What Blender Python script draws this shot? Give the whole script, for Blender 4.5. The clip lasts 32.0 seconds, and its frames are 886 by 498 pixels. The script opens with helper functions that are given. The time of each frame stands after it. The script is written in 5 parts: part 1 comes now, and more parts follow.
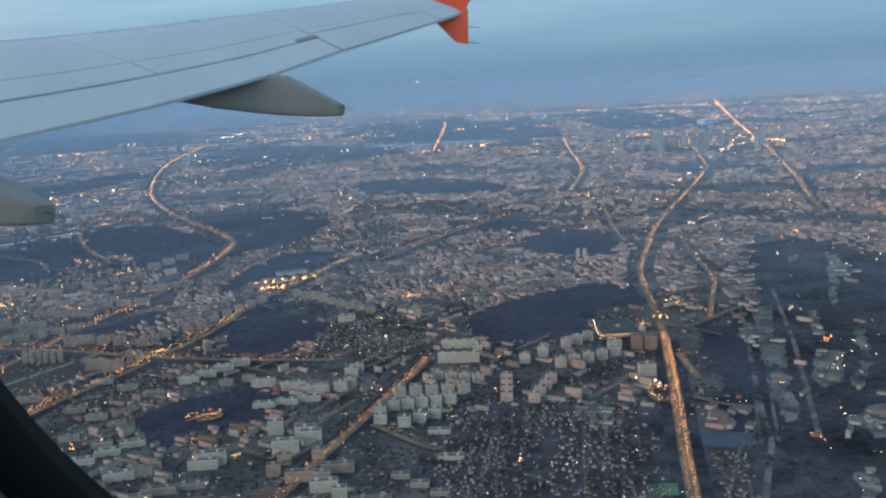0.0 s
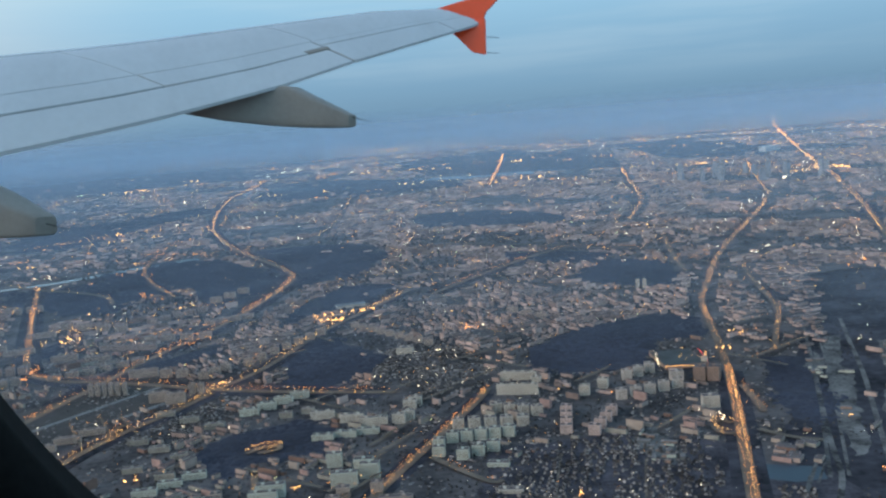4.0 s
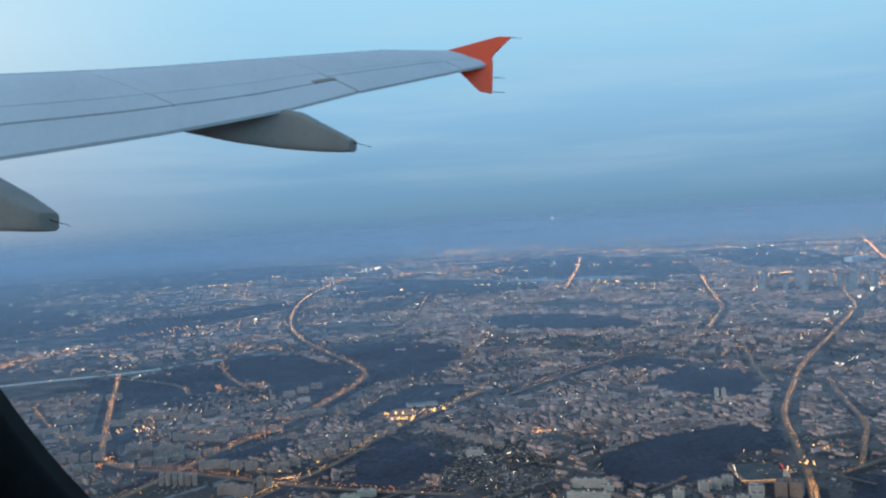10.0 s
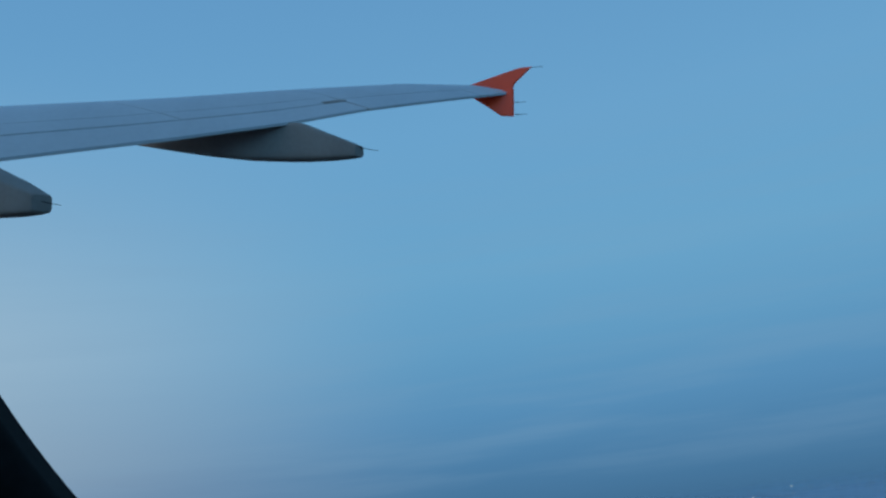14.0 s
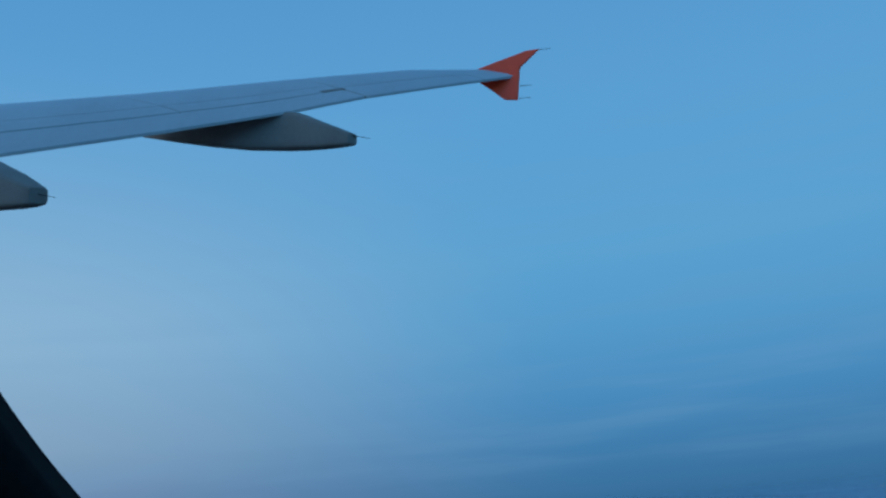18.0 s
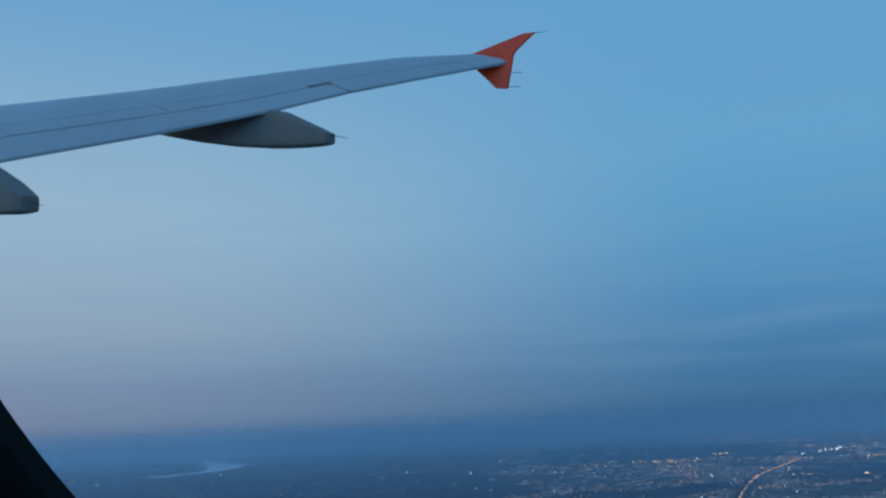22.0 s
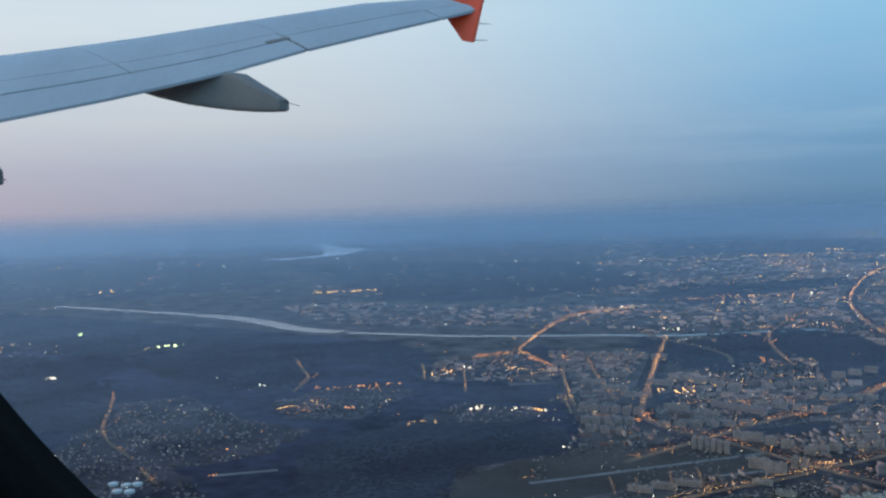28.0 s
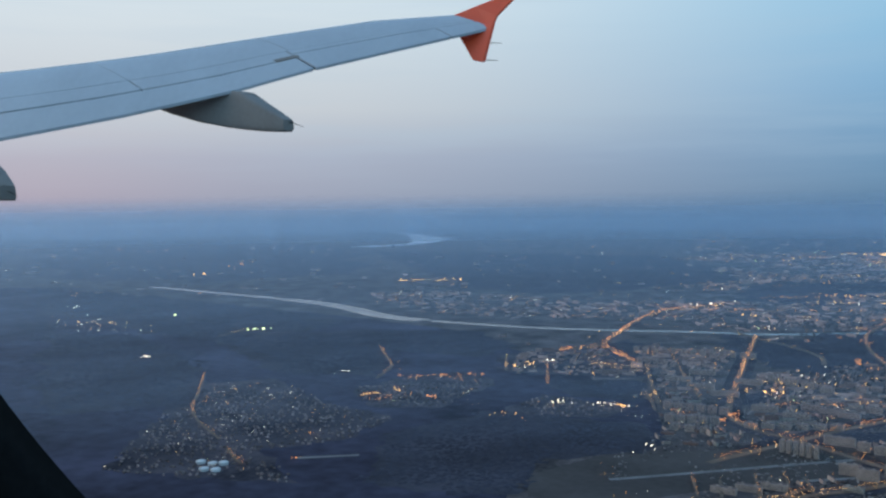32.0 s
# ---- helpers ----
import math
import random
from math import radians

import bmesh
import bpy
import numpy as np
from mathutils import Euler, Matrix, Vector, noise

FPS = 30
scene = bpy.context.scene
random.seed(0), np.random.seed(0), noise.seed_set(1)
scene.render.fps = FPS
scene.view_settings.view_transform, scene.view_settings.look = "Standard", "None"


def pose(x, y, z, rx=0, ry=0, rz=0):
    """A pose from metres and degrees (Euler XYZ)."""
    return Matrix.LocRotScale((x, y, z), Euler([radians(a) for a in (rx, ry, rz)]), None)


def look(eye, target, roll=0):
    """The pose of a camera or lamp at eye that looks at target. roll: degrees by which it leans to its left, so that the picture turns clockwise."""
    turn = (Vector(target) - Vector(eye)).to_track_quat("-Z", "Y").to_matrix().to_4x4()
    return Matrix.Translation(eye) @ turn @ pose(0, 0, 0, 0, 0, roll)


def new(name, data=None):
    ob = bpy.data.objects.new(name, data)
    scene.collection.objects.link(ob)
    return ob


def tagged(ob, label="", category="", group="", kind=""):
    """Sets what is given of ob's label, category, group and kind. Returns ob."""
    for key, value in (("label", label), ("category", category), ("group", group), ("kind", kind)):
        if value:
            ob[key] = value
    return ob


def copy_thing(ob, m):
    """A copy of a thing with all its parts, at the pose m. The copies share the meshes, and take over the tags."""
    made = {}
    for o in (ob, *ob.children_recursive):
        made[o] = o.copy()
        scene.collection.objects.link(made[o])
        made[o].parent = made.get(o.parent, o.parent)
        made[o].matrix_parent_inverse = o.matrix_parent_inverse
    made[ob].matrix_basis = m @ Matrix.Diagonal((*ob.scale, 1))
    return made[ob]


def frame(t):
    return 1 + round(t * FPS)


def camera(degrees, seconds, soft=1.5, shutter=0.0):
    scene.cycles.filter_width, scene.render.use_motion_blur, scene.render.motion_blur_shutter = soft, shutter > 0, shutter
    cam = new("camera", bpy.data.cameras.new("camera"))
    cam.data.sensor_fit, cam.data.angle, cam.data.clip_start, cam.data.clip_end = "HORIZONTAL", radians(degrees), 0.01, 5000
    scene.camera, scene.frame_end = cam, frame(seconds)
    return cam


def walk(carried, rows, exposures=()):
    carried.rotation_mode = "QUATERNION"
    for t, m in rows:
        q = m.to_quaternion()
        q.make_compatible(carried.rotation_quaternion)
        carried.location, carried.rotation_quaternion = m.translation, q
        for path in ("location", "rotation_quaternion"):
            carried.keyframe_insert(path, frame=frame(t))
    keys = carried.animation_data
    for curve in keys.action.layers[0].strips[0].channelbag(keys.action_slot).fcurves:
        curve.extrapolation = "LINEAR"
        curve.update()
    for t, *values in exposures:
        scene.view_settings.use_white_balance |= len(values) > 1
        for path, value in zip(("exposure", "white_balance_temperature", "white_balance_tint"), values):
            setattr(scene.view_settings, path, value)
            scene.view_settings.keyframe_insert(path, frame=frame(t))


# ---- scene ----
# camera: the flight past the city, as x, y, z, heading to the left, pitch and lean
def aim(x, y, z, yaw, pitch, roll):
    return pose(x, y, z, 90 + pitch, 0, yaw) @ pose(0, 0, 0, 0, 0, roll)


cam = camera(50.0, 32.0, soft=2.4)
PATH = [
    (0, -3.995, -0.876, 123.854, -2.781, -10.218, -3.432),
    (0.5, -3.907, -0.976, 123.825, -2.996, -11.296, -3.738),
    (1, -3.825, -0.959, 123.813, -3.165, -11.693, -3.897),
    (1.5, -3.745, -1.018, 123.804, -2.714, -11.582, -3.777),
    (2, -3.641, -1.040, 123.801, -2.250, -11.711, -3.523),
    (2.5, -3.543, -1.086, 123.788, -1.907, -11.845, -3.368),
    (3, -3.422, -1.084, 123.750, -0.892, -10.637, -3.684),
    (3.5, -3.512, -0.602, 123.559, 0.000, -8.741, -4.724),
    (4, -3.408, -0.597, 123.493, 0.645, -8.047, -4.556),
    (4.5, -3.272, -0.723, 123.431, 1.103, -7.930, -4.018),
    (6.5, -2.692, -1.121, 123.433, 2.931, -7.878, -2.781),
    (7, -2.586, -1.100, 123.413, 3.378, -7.192, -2.673),
    (7.5, -2.476, -1.196, 123.394, 3.790, -6.451, -2.433),
    (8, -2.374, -1.157, 123.367, 4.064, -6.341, -2.328),
    (8.5, -2.291, -1.106, 123.288, 4.367, -6.139, -2.531),
    (9, -2.237, -1.112, 123.073, 4.679, -5.070, -2.865),
    (9.5, -2.276, -1.030, 122.751, 4.698, -3.685, -3.313),
    (10, -2.327, -0.967, 122.360, 4.831, -1.624, -3.259),
    (10.5, -2.386, -0.704, 121.955, 4.858, 0.041, -4.048),
    (11, -2.442, -0.784, 121.558, 4.671, 1.949, -4.354),
    (11.5, -2.477, -0.589, 121.121, 4.604, 4.140, -4.864),
    (12, -2.530, -0.486, 120.652, 4.535, 6.282, -5.174),
    (12.5, -1.965, -0.088, 120.081, 7.435, 8.817, -6.079),
    (13, -1.499, 0.135, 119.360, 9.924, 11.710, -7.467),
    (13.5, -1.200, 0.237, 118.794, 11.638, 14.048, -8.662),
    (14, -0.725, 0.594, 118.312, 13.874, 16.508, -6.863),
    (14.5, -0.521, 0.641, 118.296, 14.769, 16.469, -6.713),
    (15.5, -0.112, 0.730, 118.263, 16.539, 16.363, -6.319),
    (16.5, 0.296, 0.839, 118.234, 18.316, 16.254, -5.919),
    (17.5, 0.650, 1.042, 118.213, 20.101, 16.141, -5.515),
    (18.5, 1.068, 1.178, 118.223, 21.867, 16.010, -5.053),
    (19.5, 1.486, 1.360, 118.239, 23.655, 15.896, -4.656),
    (20.5, 1.836, 1.533, 118.244, 25.438, 15.762, -4.196),
    (21, 2.170, 1.578, 118.534, 26.764, 14.454, -4.012),
    (21.5, 2.559, 1.616, 118.961, 28.200, 12.576, -3.494),
    (22, 3.323, 1.810, 119.483, 30.605, 10.190, -2.676),
    (22.5, 3.555, 2.084, 120.077, 31.574, 7.793, -1.137),
    (23, 3.930, 1.950, 120.495, 32.543, 5.556, -1.709),
    (23.5, 4.135, 2.028, 120.806, 33.325, 4.099, -1.818),
    (24, 4.330, 2.078, 121.015, 33.828, 2.888, -1.445),
    (24.5, 4.472, 2.156, 121.182, 34.434, 1.651, -1.408),
    (25, 4.581, 2.296, 121.342, 34.999, 0.768, -1.492),
    (25.5, 4.671, 2.453, 121.473, 35.723, 0.116, -1.671),
    (27.5, 5.059, 2.962, 121.860, 36.930, -1.879, -1.814),
    (28, 5.192, 3.068, 121.935, 37.740, -2.166, -1.733),
    (28.5, 5.301, 3.184, 122.003, 38.348, -2.353, -1.508),
    (29, 5.417, 3.306, 122.084, 38.757, -2.131, -1.457),
    (29.5, 5.529, 3.416, 122.147, 39.849, -2.050, -1.308),
    (30, 5.546, 3.611, 122.220, 40.336, -2.102, -1.106),
    (30.5, 5.637, 3.723, 122.255, 40.931, -2.197, -0.818),
    (31, 5.642, 3.902, 122.298, 41.670, -2.298, -0.664),
    (31.5, 5.720, 4.012, 122.337, 42.339, -2.418, -0.804),
    (32, 5.822, 4.109, 122.394, 42.985, -2.674, -0.605),
]
EXPOSURE = [(0, 0.60, 7700, 13), (3, 0.62, 7700, 13), (4.5, 0.62, 7600, 12), (9, 0.53, 7150, 11), (11, 0.29, 6750, 10), (13, -0.36, 6100, 4), (14.5, -0.56, 5150, 2), (17, -0.6, 4800, -2),
            (20, -0.6, 4850, -2), (22, -0.58, 5200, 2), (23, -0.4, 5550, 5), (25, 0.0, 6250, 10), (28, 0.20, 6650, 12), (32, 0.20, 6700, 12)]
walk(cam, [(t, aim(*r)) for t, *r in PATH], EXPOSURE)

# ---- dusk sky ----
world = bpy.data.worlds.new("dusk")
scene.world = world
world.use_nodes = True
wn, wl = world.node_tree.nodes, world.node_tree.links
wn.clear()


def lin(r, g, b):
    return tuple(((c / 255 + 0.055) / 1.055) ** 2.4 if c > 10 else c / 3295 for c in (r, g, b)) + (1,)


def ramp(nodes, stops, mode="EASE"):
    n = nodes.new("ShaderNodeValToRGB")
    n.color_ramp.interpolation = mode
    while len(n.color_ramp.elements) < len(stops):
        n.color_ramp.elements.new(0.5)
    for e, (p, c) in zip(n.color_ramp.elements, stops):
        e.position, e.color = p, c
    return n


def wmath(op, a, b=None):
    n = wn.new("ShaderNodeMath")
    n.operation = op
    for i, v in enumerate((a, b)):
        if v is None:
            continue
        if isinstance(v, (int, float)):
            n.inputs[i].default_value = v
        else:
            wl.new(v, n.inputs[i])
    return n.outputs[0]


way = wn.new("ShaderNodeTexCoord").outputs["Generated"]
sep = wn.new("ShaderNodeSeparateXYZ")
wl.new(way, sep.inputs[0])
# height over the horizon: -0.1 to 0.9 of the sine goes to 0 to 1
height = wmath("ADD", sep.outputs[2], 0.1)
sky_ramp = ramp(wn, [(0.0, lin(60, 78, 104)), (0.07, lin(80, 112, 144)), (0.10, lin(86, 124, 156)), (0.125, lin(93, 135, 169)), (0.16, lin(101, 146, 182)), (0.21, lin(115, 163, 199)),
                     (0.28, lin(130, 180, 212)), (0.36, lin(140, 190, 220)), (0.50, lin(140, 188, 222)), (1.0, lin(105, 150, 200))], "LINEAR")
wl.new(height, sky_ramp.inputs[0])
# afterglow low on the western side
west = Vector((-0.985, 0.17, 0.0)).normalized()
dot = wn.new("ShaderNodeVectorMath")
dot.operation = "DOT_PRODUCT"
wl.new(way, dot.inputs[0])
dot.inputs[1].default_value = west
glow_side = ramp(wn, [(0.0, (0, 0, 0, 1)), (0.69, (0, 0, 0, 1)), (0.95, (1, 1, 1, 1))])
wl.new(wmath("ADD", wmath("MULTIPLY", dot.outputs["Value"], 0.5), 0.5), glow_side.inputs[0])
glow_up = ramp(wn, [(0.0, (0, 0, 0, 1)), (0.04, (0, 0, 0, 1)), (0.097, (1, 1, 1, 1)), (0.30, (0.85, 0.85, 0.85, 1)), (0.6, (0, 0, 0, 1))])
wl.new(height, glow_up.inputs[0])
glow_col = ramp(wn, [(0.0, lin(110, 132, 162)), (0.10, lin(134, 150, 172)), (0.15, lin(152, 166, 186)), (0.20, lin(184, 194, 202)), (0.30, lin(204, 216, 222)), (1.0, lin(160, 198, 226))], "LINEAR")
wl.new(height, glow_col.inputs[0])
mix1 = wn.new("ShaderNodeMix")
mix1.data_type = "RGBA"
wl.new(wmath("MULTIPLY", glow_side.outputs[0], glow_up.outputs[0]), mix1.inputs[0])
wl.new(sky_ramp.outputs[0], mix1.inputs[6])
wl.new(glow_col.outputs[0], mix1.inputs[7])
# thin streaks of cloud
cmap = wn.new("ShaderNodeMapping")
cmap.inputs["Scale"].default_value = (2.2, 2.2, 26.0)
cmap.inputs["Rotation"].default_value = (0.05, 0.04, 0.3)
wl.new(way, cmap.inputs[0])
cn = wn.new("ShaderNodeTexNoise")
cn.inputs["Scale"].default_value = 1.6
cn.inputs["Detail"].default_value = 4.0
wl.new(cmap.outputs[0], cn.inputs[0])
cloud = ramp(wn, [(0.40, (0, 0, 0, 1)), (0.72, (1, 1, 1, 1))])
wl.new(cn.outputs[0], cloud.inputs[0])
band = ramp(wn, [(0.10, (0, 0, 0, 1)), (0.17, (1, 1, 1, 1)), (0.33, (0.6, 0.6, 0.6, 1)), (0.6, (0, 0, 0, 1))])
wl.new(height, band.inputs[0])
mix2 = wn.new("ShaderNodeMix")
mix2.data_type = "RGBA"
wl.new(wmath("MULTIPLY", wmath("MULTIPLY", cloud.outputs[0], band.outputs[0]), 0.22), mix2.inputs[0])
wl.new(mix1.outputs[2], mix2.inputs[6])
mix2.inputs[7].default_value = lin(158, 186, 207)
# the clear sky of a low sun over it, faint
sky = wn.new("ShaderNodeTexSky")
sky.sky_type = "NISHITA"
sky.sun_disc = False
sky.sun_elevation = radians(0.5)
sky.sun_rotation = radians(-68)
add = wn.new("ShaderNodeMix")
add.data_type = "RGBA"
add.blend_type = "ADD"
add.inputs[0].default_value = 0.006
wl.new(mix2.outputs[2], add.inputs[6])
wl.new(sky.outputs[0], add.inputs[7])
bg = wn.new("ShaderNodeBackground")
bg.inputs[1].default_value = 1.0
wl.new(add.outputs[2], bg.inputs[0])
wout = wn.new("ShaderNodeOutputWorld")
wl.new(bg.outputs[0], wout.inputs[0])

# the broad afterglow
glow = new("afterglow", bpy.data.lights.new("afterglow", "SUN"))
glow.data.energy, glow.data.angle, glow.data.color = 0.9, radians(40), (1.0, 0.92, 0.87)
glow.matrix_world = look((-860, -100, 330), (0, 400, 0))
tagged(glow, kind="structure")


# ---- materials ----
def material(name, base, rough=0.7, metal=0.0, vary=0.25, scale=1.0, bump=0.0, island=0.0, second=None, fine=12.0):
    m = bpy.data.materials.new(name)
    m.use_nodes = True
    n, l = m.node_tree.nodes, m.node_tree.links
    b = n["Principled BSDF"]
    b.inputs["Roughness"].default_value, b.inputs["Metallic"].default_value = rough, metal
    tc = n.new("ShaderNodeNewGeometry")
    big, small = n.new("ShaderNodeTexNoise"), n.new("ShaderNodeTexNoise")
    for t, s in ((big, scale), (small, scale * fine)):
        t.inputs["Scale"].default_value, t.inputs["Detail"].default_value = s, 5.0
        l.new(tc.outputs["Position"], t.inputs["Vector"])
    r = ramp(n, [(0.3, (*[c * (1 - vary) for c in base], 1)), (0.7, (*[c * (1 + vary) for c in (second or base)], 1))], "LINEAR")
    mx = n.new("ShaderNodeMath")
    mx.operation = "MULTIPLY_ADD"
    l.new(small.outputs[0], mx.inputs[0])
    mx.inputs[1].default_value = 0.45
    sc = n.new("ShaderNodeMath")
    sc.operation = "MULTIPLY_ADD"
    l.new(big.outputs[0], sc.inputs[0])
    sc.inputs[1].default_value, sc.inputs[2].default_value = 1.0, -0.225
    l.new(sc.outputs[0], mx.inputs[2])
    l.new(mx.outputs[0], r.inputs[0])
    col = r.outputs[0]
    if island:
        hs = n.new("ShaderNodeHueSaturation")
        mr = n.new("ShaderNodeMapRange")
        mr.inputs[3].default_value, mr.inputs[4].default_value = 1 - island, 1 + island
        l.new(tc.outputs["Random Per Island"], mr.inputs[0])
        l.new(mr.outputs[0], hs.inputs["Value"])
        l.new(col, hs.inputs["Color"])
        col = hs.outputs[0]
    l.new(col, b.inputs["Base Color"])
    if bump:
        bp = n.new("ShaderNodeBump")
        bp.inputs["Strength"].default_value = bump
        l.new(small.outputs[0], bp.inputs["Height"])
        l.new(bp.outputs[0], b.inputs["Normal"])
    return m


def glowing(name, colour, strength):
    m = bpy.data.materials.new(name)
    m.use_nodes = True
    n = m.node_tree.nodes
    n.remove(n["Principled BSDF"])
    e = n.new("ShaderNodeEmission")
    e.inputs[0].default_value, e.inputs[1].default_value = (*colour, 1), strength
    m.node_tree.links.new(e.outputs[0], n["Material Output"].inputs[0])
    return m


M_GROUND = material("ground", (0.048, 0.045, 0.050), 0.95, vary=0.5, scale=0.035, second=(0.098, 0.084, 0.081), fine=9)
M_FIELD = material("grass_field", (0.070, 0.063, 0.060), 0.95, vary=0.25, scale=0.02)
M_CONCRETE = material("concrete_strip", (0.17, 0.17, 0.165), 0.9, vary=0.3, scale=0.05)
M_GRAVEL = material("gravel", (0.060, 0.058, 0.060), 0.95, vary=0.6, scale=0.09, second=(0.135, 0.125, 0.118), fine=7)
M_PALE = material("pale_sheeting", (0.60, 0.62, 0.60), 0.6, vary=0.1, scale=0.05)
M_GLASS = material("office_glass", (0.26, 0.27, 0.29), 0.35, vary=0.3, scale=0.2)
# lightened brown base colour stands in for sodium lamp glow on the roads
M_ASPHALT = material("lamp_tinted_asphalt", (0.150, 0.116, 0.090), 0.9, vary=0.3, scale=0.1)
# pale base colour of the lake stands in for reflected sky
M_SKY_LAKE = material("sky_tinted_lake", (0.74, 0.76, 0.79), 0.45, vary=0.1, scale=0.01)
M_WATER = material("water", (0.02, 0.03, 0.035), 0.08, vary=0.1, scale=0.02)
M_POND = material("pond_water", (0.02, 0.04, 0.06), 0.35, vary=0.2, scale=0.05)
M_WALL = material("plaster", (0.34, 0.235, 0.205), 0.9, vary=0.3, scale=0.02, island=0.45, second=(0.45, 0.325, 0.28))
M_DIM = material("darker_plaster", (0.14, 0.11, 0.11), 0.9, vary=0.35, scale=0.05, island=0.7, second=(0.21, 0.165, 0.16))
M_ROOF = material("roofing", (0.19, 0.165, 0.155), 0.9, vary=0.3, scale=0.05, island=0.45)
M_FLAT = material("bitumen_roofing", (0.125, 0.102, 0.098), 0.9, vary=0.3, scale=0.05, island=0.5)
M_PITCH = material("sports_turf", (0.07, 0.15, 0.085), 0.95, vary=0.2, scale=0.3)
M_COTTAGE = material("cottage_plaster", (0.22, 0.20, 0.195), 0.9, vary=0.3, scale=0.05, island=0.75, second=(0.30, 0.27, 0.25))
M_SLATE = material("dark_roofing", (0.05, 0.055, 0.055), 0.9, vary=0.3, scale=0.1)
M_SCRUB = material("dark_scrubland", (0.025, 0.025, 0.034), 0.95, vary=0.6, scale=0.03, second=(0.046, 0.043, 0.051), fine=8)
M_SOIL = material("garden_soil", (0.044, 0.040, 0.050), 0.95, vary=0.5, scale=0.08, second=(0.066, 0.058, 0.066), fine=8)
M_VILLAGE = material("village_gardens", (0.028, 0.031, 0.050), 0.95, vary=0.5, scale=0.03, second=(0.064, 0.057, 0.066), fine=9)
# blue in the farmland, tree and wood floor base colours stands in for haze
M_FARM = material("haze_blue_farmland", (0.022, 0.025, 0.050), 0.95, vary=0.55, scale=0.010, second=(0.044, 0.045, 0.070), fine=10)
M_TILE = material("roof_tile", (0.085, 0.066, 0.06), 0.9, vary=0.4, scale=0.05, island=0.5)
M_TREE = material("haze_blue_trees", (0.046, 0.049, 0.066), 1.0, vary=0.35, scale=0.012, island=0.12)
M_WOODFLOOR = material("haze_blue_wood_floor", (0.043, 0.046, 0.060), 1.0, vary=0.4, scale=0.02, second=(0.050, 0.050, 0.064))
M_SHRUB = material("bare_shrubs", (0.058, 0.053, 0.052), 1.0, vary=0.4, scale=0.05, island=0.4)
TONES = [(0.76, 0.68, 0.57), (0.76, 0.64, 0.55), (0.78, 0.57, 0.50), (0.75, 0.65, 0.54), (0.66, 0.68, 0.57), (0.42, 0.28, 0.22)]
M_TONE = [material("facade", tuple(v * 0.74 for v in c), 0.9, vary=0.12, scale=0.4) for c in TONES]
M_TOWN = [material("town_facade", (c[0] * 0.52, c[1] * 0.46, c[2] * 0.46), 0.9, vary=0.2, scale=0.3) for c in TONES]
M_HOUSE = [material("house_plaster", tuple(0.05 + v * k for v in c), 0.9, vary=0.3, scale=0.3) for c, k in zip(TONES, (0.55, 0.30, 0.20, 0.40, 0.24))]
FACADES = M_TONE + M_TOWN
M_LAMP = {"o": glowing("sodium_lamp", (1.0, 0.39, 0.12), 3.3), "y": glowing("warm_lamp", (1.0, 0.52, 0.17), 5.2),
          "w": glowing("white_lamp", (1.0, 0.86, 0.62), 6.5), "g": glowing("mercury_lamp", (0.85, 1.0, 0.45), 5.0), "r": glowing("red_lamp", (1.0, 0.1, 0.08), 3.0)}
M_SKIN = material("wing_paint", (0.58, 0.60, 0.61), 0.32, vary=0.06, scale=0.9, bump=0.02)
M_SKIN_B = material("wing_metal", (0.56, 0.57, 0.58), 0.25, metal=0.35, vary=0.08, scale=1.2)
M_GAP = material("gap_shadow", (0.02, 0.02, 0.022), 0.8, vary=0.2)
M_FAIR = material("fairing_paint", (0.31, 0.28, 0.25), 0.75, vary=0.12, scale=1.5)
M_ORANGE = material("orange_paint", (0.93, 0.10, 0.03), 0.45, vary=0.06, scale=1.5)
M_LINING = material("window_lining", (0.150, 0.122, 0.105), 0.9, vary=0.2, scale=4)
M_RUBBER = material("window_seal", (0.008, 0.008, 0.008), 0.9, vary=0.2, scale=8)
for m in (M_POND, M_SOIL, M_VILLAGE, M_GROUND, M_FIELD, M_GRAVEL, M_SCRUB, M_FARM, M_TREE, M_WOODFLOOR, M_SHRUB, M_TILE, M_FLAT, M_ROOF, M_ASPHALT):
    m.node_tree.nodes["Principled BSDF"].inputs["Specular IOR Level"].default_value = 0.15
for m in (M_LINING, M_RUBBER):
    m.node_tree.nodes["Principled BSDF"].inputs["Specular IOR Level"].default_value = 0.1


